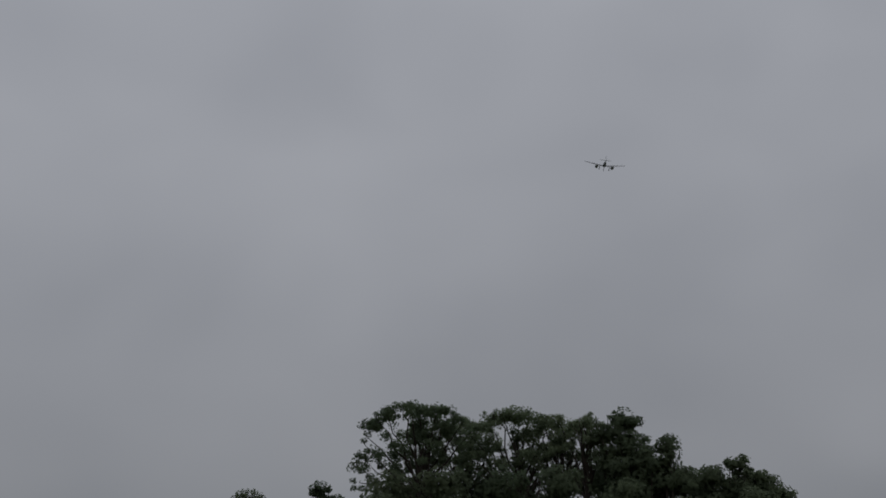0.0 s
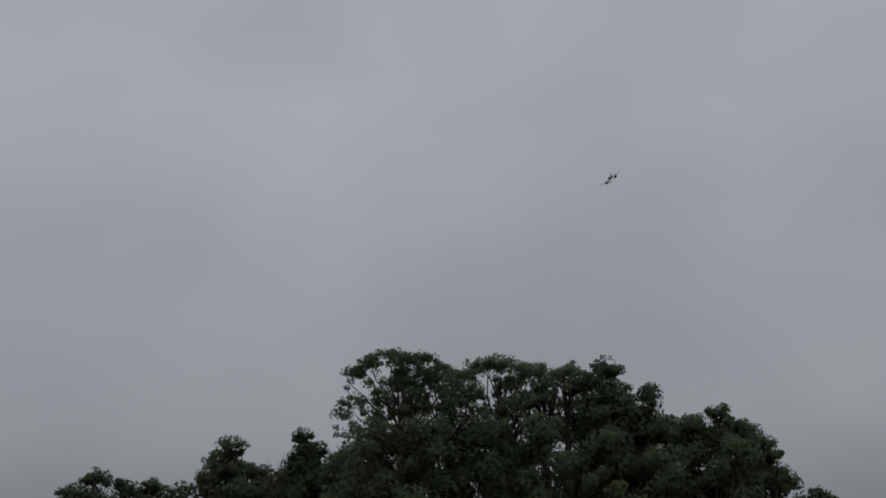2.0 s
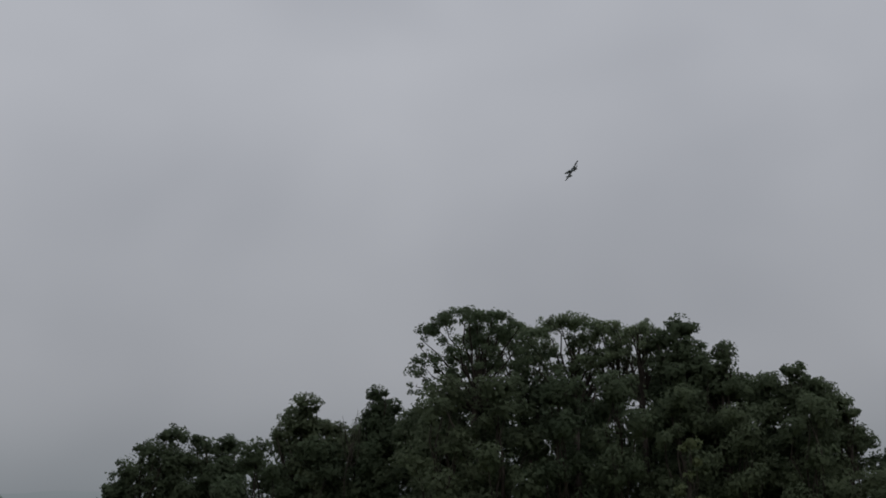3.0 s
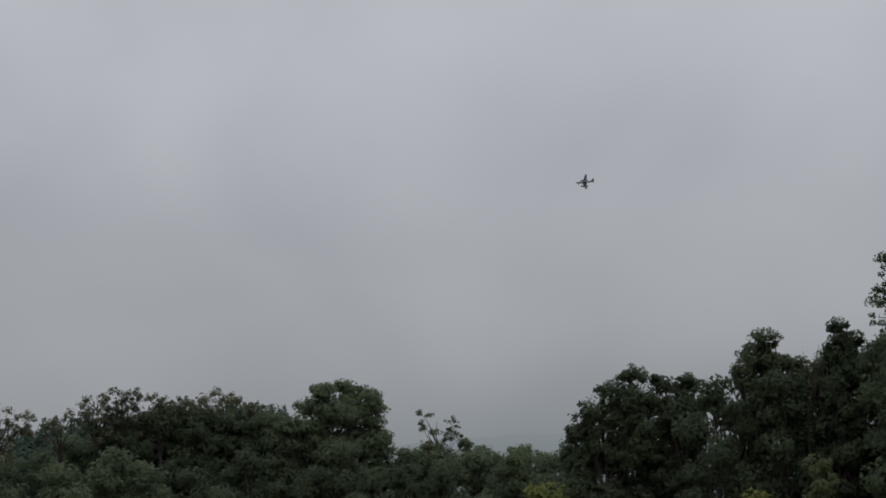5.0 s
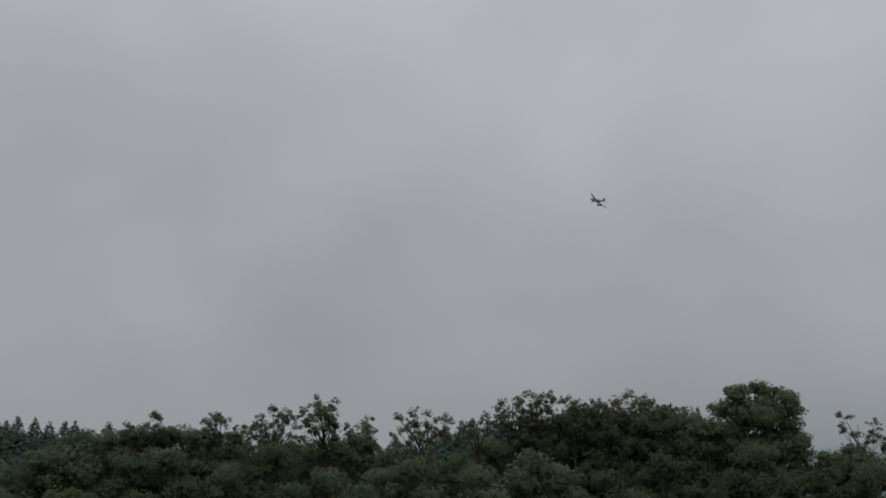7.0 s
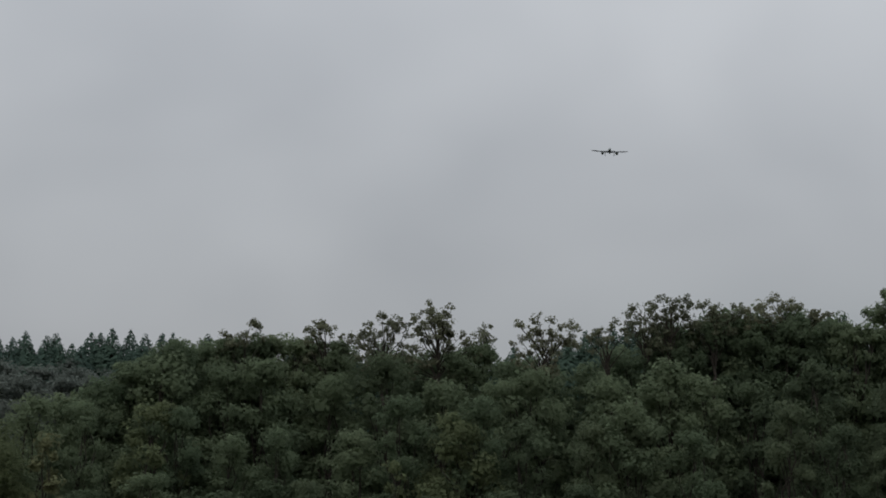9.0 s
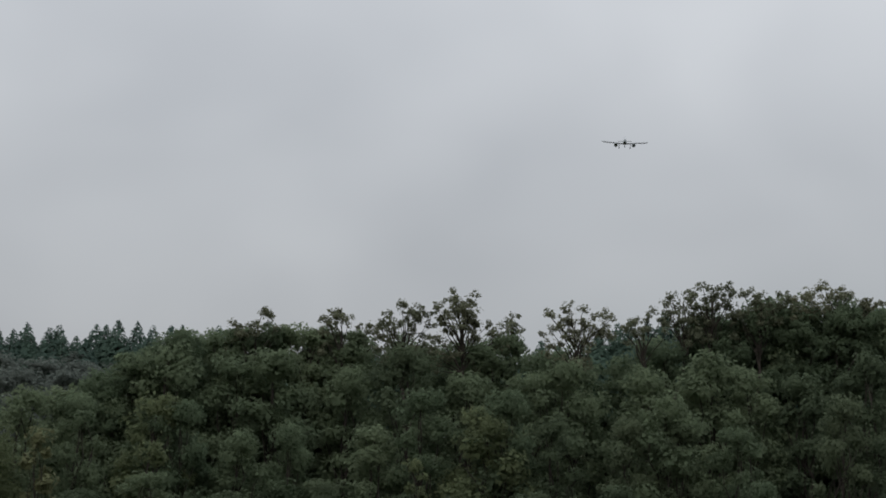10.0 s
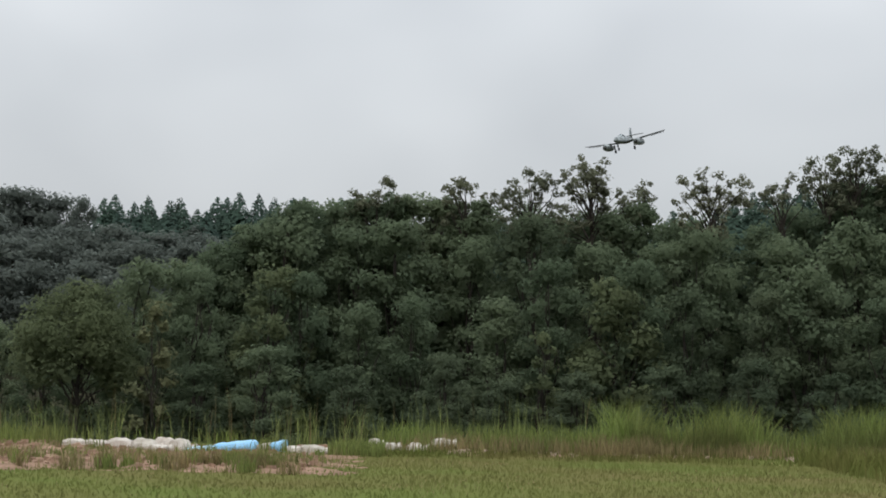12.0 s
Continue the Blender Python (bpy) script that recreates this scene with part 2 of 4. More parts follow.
def ground_z(x, y):
    """Height of the ground: flat to the field's edge, then a bank down."""
    t = min(max((y - EDGE) / 13.0, 0.0), 1.0)
    z = -3.4 * t * t * (3 - 2 * t)
    u = min(max((y - 94) / 24.0, 0.0), 1.0)
    z += 9.4 * u * u * (3 - 2 * u)  # the wooded rise behind
    if -40 < x < 60 and 0 < y < 72:
        z += 0.035 * noise.noise((x * 0.4, y * 0.4, 0)) - 0.01
    return z


def build_ground():
    xs = [-3500, -1200, -500, -200, -100, -60] + [-40 + i * 1.25 for i in range(81)] + [75, 100, 160, 300, 700, 1500, 3500]
    ys = [-3500, -1000, -300, -100, -30, 0, 10, 20] + [30 + i * 0.6 for i in range(75)] + [80, 90, 94, 98, 102, 106, 110, 114, 118, 130, 180, 300, 700, 1500, 4000]
    v = [(x, y, ground_z(x, y)) for y in ys for x in xs]
    w = len(xs)
    f = [(j * w + i, j * w + i + 1, (j + 1) * w + i + 1, (j + 1) * w + i) for j in range(len(ys) - 1) for i in range(w - 1)]
    ob = mesh_object("ground", v, f, (LAWN, LITTER), smooth=True)
    for p in ob.data.polygons:
        if p.center.y > EDGE + 3 and abs(p.center.x) < 300:
            p.material_index = 1
    tagged(ob, "mown grass flying field with a bank falling to the wood", "ground", kind="structure")


build_ground()


def build_hill():
    """A far hill behind the gap in the wood, its pale mist painted as a glow."""
    v, f = [], []
    n = 60
    for i in range(n + 1):
        a = radians(4 + 40 * i / n)
        r = 1500.0
        top = 112 * math.exp(-((4 + 40 * i / n - 26) / 15.0) ** 2) + 45 + 5 * noise.noise((i * 0.35, 3, 0))
        v += [(r * math.sin(a), r * math.cos(a), -5), ((r + 220) * math.sin(a), (r + 220) * math.cos(a), top), ((r + 700) * math.sin(a), (r + 700) * math.cos(a), -5)]
    for i in range(n):
        for k in range(2):
            f.append((i * 3 + k, i * 3 + k + 3, i * 3 + k + 4, i * 3 + k + 1))
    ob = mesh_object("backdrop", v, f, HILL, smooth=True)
    tagged(ob, "distant wooded hill behind the trees, mist painted on as a pale glow", "hill", kind="structure")


build_hill()


# ---- trees ----
def plot(az, dist):
    """The place on the ground at that bearing (degrees right of north) and distance from where the camera starts."""
    x, y = dist * math.sin(radians(az)), dist * math.cos(radians(az))
    return x, y, ground_z(x, y)


def finish_tree(name, tubes, crown, mat, x, y, z, label, group):
    root = new(name)
    root.location = (x, y, z - 0.15)
    mesh_object("trunk", tubes.v, tubes.f, BARK, root, smooth=True)
    v, f, nor = crown
    ob = mesh_object("crown", v, f, mat, root, smooth=True)
    ob.data.normals_split_custom_set_from_vertices(nor.tolist())
    return tagged(root, label, "tree", group)


def foliage(rng, lobes, clump, per, leaf, cover=1.0, core=1.0, squash=0.86, under=-0.35, spread=(0.74, 1.12)):
    """Leaf sprays on many small clumps that cover the given lobes (x, y, z, radius), and coarser sprays that fill them inside."""
    cv, cd, cs = [], [], []
    mean = 0.5 * (clump[0] + clump[1])
    for x, y, z, r in lobes:
        n = max(3, int(cover * 3.1 * (r / mean) ** 2 + 2))
        d = rng.normal(size=(n, 3))
        d[:, 2] = np.where(d[:, 2] < under, -d[:, 2], d[:, 2])
        d /= np.linalg.norm(d, axis=1)[:, None]
        s = rng.uniform(*clump, n) * min(1.0, 0.55 + 0.5 * r)
        cv.append(np.array([x, y, z]) + d * np.array([1, 1, squash]) * np.maximum(0.1, r * rng.uniform(*spread, n) - 0.45 * s)[:, None])
        cd.append(d)
        cs.append(s)
    cv, cd, cs = np.concatenate(cv), np.concatenate(cd), np.concatenate(cs)
    inside = np.zeros(len(cv), bool)
    for x, y, z, r in lobes if spread[0] > 0.5 else ():
        inside |= (((cv - np.array([x, y, z])) / np.array([1, 1, squash])) ** 2).sum(1) < (0.62 * r) ** 2
    cv, cd, cs = cv[~inside], cd[~inside], cs[~inside]
    k = len(cv)
    o = rng.normal(size=(k, per, 3))
    reach = np.minimum(1.0, 1.5 / np.linalg.norm(o, axis=2))[:, :, None]
    at = (cv[:, None, :] + o * reach * 0.72 * cs[:, None, None] * np.array([1, 1, 0.75])).reshape(-1, 3)
    o /= np.linalg.norm(o, axis=2)[:, :, None]
    out = (o * 0.55 + cd[:, None, :] * 0.55).reshape(-1, 3)
    out /= np.linalg.norm(out, axis=1)[:, None]
    v, f, nor = leaf_cards(rng, at, leaf, out)
    if core:
        pts, outs = [], []
        for x, y, z, r in lobes:
            m = int(core * (14 + 84 * r * r))
            d = rng.normal(size=(m, 3))
            d /= np.linalg.norm(d, axis=1)[:, None]
            pts.append(np.array([x, y, z]) + d * (0.62 * r) * rng.uniform(0.3, 1, (m, 1)) * np.array([1, 1, squash]))
            outs.append(d)
        v2, f2, n2 = leaf_cards(rng, np.concatenate(pts), 0.33, np.concatenate(outs))
        f, v, nor = np.concatenate([f, f2 + len(v)]), np.concatenate([v, v2]), np.concatenate([nor, n2])
    return v, f, nor


def limbs(rng, lobes, h, fork, tr, clear=0.5, twigs=2):
    """The trunk, its leader, a limb to every lobe and a few twigs in each."""
    tubes = Tubes()
    centre = lobes[:, :2].mean(0)
    mid = np.array((centre[0] * 0.4, centre[1] * 0.4, fork))
    tubes.add(bent(rng, (0, 0, 0), mid, 0, 4), [tr * 1.5, tr * 1.1, tr, tr * 0.92, tr * 0.8], 8)
    tip = np.array((centre[0] * 0.9, centre[1] * 0.9, max(fork + 0.3, h - 0.8)))
    tubes.add(bent(rng, mid, tip, 0, 4), [tr * 0.75, tr * 0.6, tr * 0.45, tr * 0.3, tr * 0.12], 6)
    for x, y, z, r in lobes:
        q = np.array((x, y, z))
        start = mid + (tip - mid) * float(np.clip((z - fork) / max(tip[2] - fork, 0.1) - clear, 0, 0.75))
        tubes.add(bent(rng, start, q, 0.04, 4), [tr * 0.42, tr * 0.34, tr * 0.26, tr * 0.18, tr * 0.1], 5)
        for k in range(twigs):
            d = rng.normal(size=3)
            d[2] = abs(d[2]) + 0.2
            tubes.add(bent(rng, q, q + d / np.linalg.norm(d) * r * 0.85, 0.03, 2), [tr * 0.14, tr * 0.09, 0.01], 4)
    return tubes


def broadleaf(az, dist, top, width, seed, mat=None, name="oak_tree", label="", group="trees of the wood edge", leaf=0.20, cover=0.92, low=0.10):
    """A closed round-headed broad-leaved tree whose crown reaches the height top above the field and falls low on its stem."""
    rng = np.random.default_rng(seed)
    x, y, z = plot(az, dist)
    h = top - z + 0.15
    r = width / 2
    base = h * low
    lobes = []
    count = 15
    for i in range(count):
        t = (i + 0.5) / count
        a = i * 2.4 + rng.uniform(-0.4, 0.4)
        lr = r * rng.uniform(0.34, 0.50) * (1.08 - 0.25 * t)
        ring = max(0.0, (r - lr)) * math.sqrt(max(0.04, 1 - max(0.0, 1.45 * t - 0.45) ** 2)) * rng.uniform(0.75, 1.08)
        lobes.append((math.cos(a) * ring, math.sin(a) * ring, base + lr * 0.8 + t * max(0.1, h - base - 1.66 * lr), lr))
    lobes.append((0, 0, h - 0.36 * r, r * 0.40))
    lobes = np.array(lobes)
    lobes[:, 2] += h - (lobes[:, 2] + 0.9 * lobes[:, 3]).max()
    crown = foliage(rng, lobes, (0.30, 0.70), 46, leaf, cover, 0.5)
    return finish_tree(name, limbs(rng, lobes, h, max(base, h * 0.22), (0.05 + 0.0085 * h) * min(1.0, width / 4.5), twigs=0), crown, mat or LEAF, x, y, z, label, group)


def bough_tree(az, dist, boughs, seed, kind, mat, name, label, group="trees of the wood edge"):
    """A skyline tree with a crown of uneven boughs, each (metres to the side of the stem, top above the field, width).
    dense: closed heads with a leafy skirt below; sparse: open tufts on thin limbs; umbrella: a broad arch of leaf on bare forked limbs."""
    rng = np.random.default_rng(seed)
    x, y, z = plot(az, dist)
    right = (math.cos(radians(az)), -math.sin(radians(az)))
    ahead = (math.sin(radians(az)), math.cos(radians(az)))

    def place(side, depth, height, r):
        return (right[0] * side + ahead[0] * depth, right[1] * side + ahead[1] * depth, height - z + 0.15, r)

    lobes = []
    for i, (side, top, width) in enumerate(boughs):
        r = width / 2
        depth = rng.uniform(-0.5, 0.5)
        if kind == "dense":
            lobes.append(place(side, depth, top - 0.82 * r, r * 0.92))
            for k in range(4):  # uneven smaller heads round it
                a = rng.uniform(0, 6.28)
                lobes.append(place(side + math.cos(a) * r * 0.62, depth + math.sin(a) * r * 0.7, top - r * rng.uniform(0.45, 1.3), r * rng.uniform(0.32, 0.5)))
        elif kind == "sparse":
            for k in range(int(4 + 10 * r)):
                u = rng.uniform(-1.05, 1.05)
                lr = rng.uniform(0.26, 0.52) * min(1.0, 0.6 + 0.5 * r)
                drop = lr * 0.8 + r * (0.02 + 0.7 * u * u) + rng.uniform(0, 1) ** 1.2 * (r + 0.8)
                lobes.append(place(side * 1.12 + u * (r + 0.08), depth + rng.uniform(-0.6, 0.6), top + 0.18 - drop, lr))
        else:
            for k in range(26):  # the roof of the dome
                u = -0.97 + 1.94 * k / 25
                lr = rng.uniform(0.36, 0.60) * (1.1 - 0.4 * abs(u)) * min(1.0, 0.45 + 0.22 * r)
                lobes.append(place(side + u * (r - 0.3), depth + rng.uniform(-1.2, 1.2), top - lr * 0.85 - 0.42 * r * abs(u) ** 2.6 - rng.uniform(0, 0.06) * r, lr))
            for k in range(int(16 + 18 * r)):  # leaf hanging inside it, thinner downwards
                u = rng.uniform(-0.95, 0.95)
                lr = rng.uniform(0.26, 0.50) * min(1.0, 0.45 + 0.22 * r)
                lobes.append(place(side + u * r, depth + rng.uniform(-1.1, 1.1), top - 0.4 - r * rng.uniform(0.08, 1.0) - 0.42 * r * abs(u) ** 2.4, lr))
    tops = [b[1] for b in boughs]
    h = max(tops) - z + 0.15
    if kind == "dense":  # the skirt
        span = max(b[0] + b[2] / 2 for b in boughs) - min(b[0] - b[2] / 2 for b in boughs)
        mid = 0.5 * (max(b[0] + b[2] / 2 for b in boughs) + min(b[0] - b[2] / 2 for b in boughs))
        low = min(t - 0.8 * b[2] for t, b in zip(tops, boughs))
        for side, top, width in boughs:
            level = top - 0.95 * width
            while level > low:
                lobes.append(place(side * 0.92, rng.uniform(-0.4, 0.4), level, min(1.3, max(0.55, width * 0.46)) * rng.uniform(0.85, 1.1)))
                level -= max(0.6, width * 0.42)
        while low - z > 1.6:
            lr = min(1.5, max(0.8, span * 0.32))
            for u in (-0.75, 0.05, 0.8):
                lobes.append(place(mid + u * max(0.1, span / 2 - lr * 0.7), rng.uniform(-0.6, 0.6), low + rng.uniform(-0.3, 0.3), lr * rng.uniform(0.85, 1.1)))
            low -= lr * 1.25
    lobes = np.array(lobes)
    if kind == "dense":
        crown = foliage(rng, lobes, (0.20, 0.50), 42, 0.17, 0.8, 0.8)
        tubes = limbs(rng, lobes[:len(boughs) * 5], h, h * 0.3, 0.05 + 0.0085 * h, twigs=1)
    elif kind == "sparse":
        crown = foliage(rng, lobes, (0.12, 0.30), 15, 0.135, 0.36, 0.0, 0.8, -0.8, (0.15, 1.25))
        keep = lobes[::2]
        tubes = limbs(rng, keep, h, max(0.3, h - 4.2), 0.10, 0.55, 1)
    else:
        crown = foliage(rng, lobes, (0.18, 0.42), 40, 0.125, 0.75, 0.0)
        tubes = limbs(rng, lobes[::3], h, h - 4.8, 0.15, 0.75, 1)
    return finish_tree(name, tubes, crown, mat, x, y, z, label, group)


def conifer(az, dist, top, width, seed, label="", group="cedars behind the wood"):
    """A narrow pointed cedar: close drooping sprays on short whorled branches, a clean cone in outline."""
    rng = np.random.default_rng(seed)
    x, y, z = plot(az, dist)
    h = top - z + 0.15
    tubes = Tubes()
    tubes.add(bent(rng, (0, 0, 0), (0, 0, h * 0.97), 0, 5), [0.22, 0.19, 0.15, 0.1, 0.06, 0.015], 6)
    for i in range(24):
        d = 0.3 + i * 0.24
        a = i * 2.4
        rr = min(width / 2, 0.50 * d) * 0.85
        tubes.add([(0, 0, h - d), (math.cos(a) * rr * 0.6, math.sin(a) * rr * 0.6, h - d + 0.03), (math.cos(a) * rr, math.sin(a) * rr, h - d - 0.2 * rr)], [0.03, 0.02, 0.008], 3)
    n = 2900
    d = 0.02 + 6.2 * rng.uniform(0, 1, n) ** 0.62
    a = rng.uniform(0, 2 * np.pi, n)
    spread = np.minimum(width / 2 * (1 + 0.05 * np.sin(d * 2)), 0.06 + 0.56 * d ** 0.92)
    spread = spread * (0.93 + 0.07 * np.sin(3 * a + seed) * np.cos(d * 2.1 + seed)) * (1 - 0.75 * rng.uniform(0, 1, n) ** 2.5)
    at = np.stack([np.cos(a) * spread, np.sin(a) * spread, h - d - 0.12 * spread], 1)
    out = np.stack([np.cos(a), np.sin(a), np.full(n, 0.55)], 1)
    crown = leaf_cards(rng, at, np.clip(0.16 + 0.09 * d, 0.16, 0.40), out, 0.4)
    return finish_tree("cedar_tree", tubes, crown, NEEDLE, x, y, z, label, group)


DENSE = "broad-leaved tree with a closed dark green crown at the wood's edge"
THIN = "tall thin-crowned tree with sparse leaves showing sky between its branches"
DOME = "tall tree with a wide domed crown on bare forked limbs"


def skyline_trees(kind, rows, mat, name, label, seed):
    for i, (az, dist, boughs) in enumerate(rows):
        bough_tree(az, dist, boughs, seed + i, kind, mat, name, label)


# the wood's skyline, from west to east
skyline_trees("dense", [
    (-7.29, 97, [(0.4, 7.2, 2.9), (-0.5, 5.4, 2.4)]),
    (-6.31, 97, [(0.6, 8.1, 2.9), (-0.7, 6.8, 2.4)]),
    (-5.21, 98, [(0.4, 9.1, 3.0), (-0.5, 8.0, 2.1)]),
    (-4.24, 98, [(0.4, 10.0, 2.7), (-0.6, 9.4, 1.9)]),
    (-2.65, 99, [(-0.4, 10.3, 2.5), (0.7, 10.5, 1.6)]),
    (-1.71, 99, [(-1.0, 10.6, 1.3), (0.7, 10.6, 1.6)]),
    (-0.40, 99, [(-0.4, 10.7, 2.2), (0.6, 10.4, 1.4)]),
    (0.71, 99, [(-0.7, 10.6, 1.6), (0.6, 10.4, 1.4)]),
    (5.10, 99, [(0.6, 10.5, 2.2), (-0.8, 9.9, 1.6)]),
], LEAF, "oak_tree", DENSE, 100)
skyline_trees("dense", [
    (12.0, 102, [(-1.2, 12.1, 3.0), (1.2, 12.3, 3.0)]),
    (14.6, 102, [(-1.4, 12.4, 3.2), (1.3, 12.4, 3.2)]),
    (16.6, 102, [(0.0, 12.2, 2.8), (1.2, 11.8, 2.0)]),
    (19.07, 103, [(0.1, 14.4, 2.0), (-1.5, 14.1, 2.1), (1.3, 13.8, 2.1), (-2.4, 13.1, 2.0), (-0.4, 13.2, 3.5), (1.8, 13.2, 1.8), (1.9, 11.3, 2.0), (-1.6, 11.4, 2.4)]),
    (21.65, 104, [(0.7, 10.5, 3.2), (-1.1, 10.0, 2.1)]),
    (23.82, 106, [(-0.2, 10.5, 1.7), (-1.3, 10.8, 0.6), (0.7, 9.9, 1.8)]),
    (25.52, 106, [(-1.0, 10.4, 1.8), (0.7, 10.0, 2.5)]),
], LEAF, "oak_tree", DENSE, 120)
skyline_trees("sparse", [
    (-1.71, 98.5, [(0.35, 11.3, 0.6), (-0.3, 11.0, 0.9), (-1.0, 10.7, 0.9)]),
    (0.71, 98.5, [(-0.6, 11.6, 0.9), (-0.3, 11.3, 1.4), (1.2, 11.1, 1.1)]),
    (2.40, 99, [(0.0, 12.0, 1.4), (-0.7, 11.5, 0.9), (0.7, 11.8, 1.1), (0.0, 11.1, 2.2)]),
    (4.20, 99, [(-0.4, 12.6, 1.6), (0.5, 12.4, 1.2), (-1.0, 12.0, 1.0), (0.0, 11.8, 2.5), (1.6, 10.9, 1.0), (-0.3, 10.9, 2.2)]),
    (5.74, 100, [(0.1, 11.7, 0.7), (-0.2, 11.0, 0.5)]),
    (7.46, 99, [(-0.9, 11.9, 1.1), (0.0, 12.0, 1.0), (-0.6, 11.2, 2.2), (1.1, 11.6, 0.9), (0.8, 11.0, 1.6)]),
    (9.41, 100, [(-0.3, 11.8, 1.2), (0.4, 11.8, 1.0)]),
    (10.58, 101, [(0.0, 13.2, 1.2), (-0.6, 12.5, 1.1), (0.4, 12.3, 1.6)]),
    (11.40, 101, [(-0.4, 13.5, 1.2), (0.4, 13.4, 1.3), (0.0, 12.8, 2.5)]),
    (12.77, 101, [(-0.6, 13.1, 1.5), (0.9, 12.9, 1.2), (-0.1, 12.6, 2.0)]),
    (14.96, 102, [(-1.6, 13.2, 1.4), (-0.4, 13.7, 1.5), (0.8, 13.2, 1.5), (1.5, 12.8, 1.0)]),
    (22.21, 104, [(-0.8, 12.5, 0.9), (0.8, 11.9, 0.9), (0.0, 11.4, 1.6)]),
], LEAF_SPARSE, "thin_tree", THIN, 140)
# backlit evergreen trees on the right, their darkness put into the leaf colour
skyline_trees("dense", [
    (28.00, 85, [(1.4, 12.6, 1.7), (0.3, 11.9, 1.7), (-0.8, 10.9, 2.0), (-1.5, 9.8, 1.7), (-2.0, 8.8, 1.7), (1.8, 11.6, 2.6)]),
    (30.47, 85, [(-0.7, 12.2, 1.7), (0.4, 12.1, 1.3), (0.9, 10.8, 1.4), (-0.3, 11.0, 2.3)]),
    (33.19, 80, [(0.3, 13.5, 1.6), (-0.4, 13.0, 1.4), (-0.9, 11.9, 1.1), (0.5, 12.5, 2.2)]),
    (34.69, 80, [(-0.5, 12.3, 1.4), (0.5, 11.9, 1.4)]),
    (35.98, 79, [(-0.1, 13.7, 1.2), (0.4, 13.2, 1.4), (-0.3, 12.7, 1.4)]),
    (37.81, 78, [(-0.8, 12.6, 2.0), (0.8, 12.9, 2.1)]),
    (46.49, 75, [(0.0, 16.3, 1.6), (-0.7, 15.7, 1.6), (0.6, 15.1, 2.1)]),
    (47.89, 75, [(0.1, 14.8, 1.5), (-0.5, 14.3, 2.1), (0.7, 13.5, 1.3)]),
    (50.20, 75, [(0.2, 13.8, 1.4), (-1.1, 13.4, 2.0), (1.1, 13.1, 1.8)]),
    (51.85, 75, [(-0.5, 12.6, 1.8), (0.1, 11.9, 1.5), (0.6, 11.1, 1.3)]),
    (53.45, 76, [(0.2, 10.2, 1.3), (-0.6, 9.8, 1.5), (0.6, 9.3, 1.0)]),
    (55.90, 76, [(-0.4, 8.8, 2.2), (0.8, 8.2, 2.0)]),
], LEAF_SHADED, "evergreen_tree", "evergreen tree with an uneven leafy crown, leaves darkened as if backlit", 160)
skyline_trees("umbrella", [
    (39.2, 75, [(0.0, 16.7, 5.4)]),
    (39.7, 76.5, [(0.0, 16.2, 3.6)]),
    (41.05, 78, [(0.0, 16.6, 3.4)]),
    (42.79, 76, [(0.0, 16.6, 5.0)]),
    (44.30, 77, [(0.0, 16.3, 3.6)]),
    (45.20, 76, [(0.0, 16.1, 1.9)]),
], LEAF, "oak_tree", DOME, 195)

# the lone tree with a visible stem by the field, and bright shrubs
broadleaf(-9.5, 88, 5.4, 6.0, 301, LEAF_OLIVE, "round_tree", "round-headed green tree with a dark forked stem below the bank", leaf=0.15, cover=1.5, low=0.42)
broadleaf(25.77, 78, 6.4, 4.2, 302, LEAF_PALE, "yellow_shrub", "yellow-green leafy shrub in front of the dark wood")
broadleaf(27.9, 78, 5.2, 3.2, 310, LEAF_PALE, "yellow_shrub", "yellow-green leafy shrub in front of the dark wood")
broadleaf(32.92, 72, 5.5, 2.8, 303, LEAF_PALE, "yellow_shrub", "yellow-green leafy shrub in front of the dark wood")
broadleaf(35.1, 72, 6.8, 2.8, 311, LEAF_OLIVE, "olive_sapling", "olive-green shrub among dark evergreen trees")
broadleaf(24.9, 96, 9.0, 3.0, 312, LEAF_OLIVE, "olive_tree", "olive-green round-crowned tree in front of the wood")
broadleaf(46.6, 70, 10.2, 2.1, 309, LEAF_OLIVE, "olive_sapling", "olive-green shrub among dark evergreen trees")
broadleaf(-7.5, 86.5, 4.6, 2.4, 304, LEAF_STRAW, "yellow_sapling", "slender yellow-green sapling at the wood's edge", cover=1.3)
broadleaf(2.9, 88, 3.9, 2.2, 305, LEAF_OLIVE, "olive_sapling", "olive-green shrub between darker trees")
broadleaf(4.8, 90, 6.2, 5.2, 306, LEAF_OLIVE, "olive_tree", "olive-green round-crowned tree in front of the wood")
broadleaf(9.9, 91, 6.9, 5.0, 307, LEAF, "oak_tree", DENSE)
broadleaf(-4.4, 91, 6.6, 4.6, 308, LEAF_OLIVE, "olive_tree", "olive-green round-crowned tree in front of the wood")


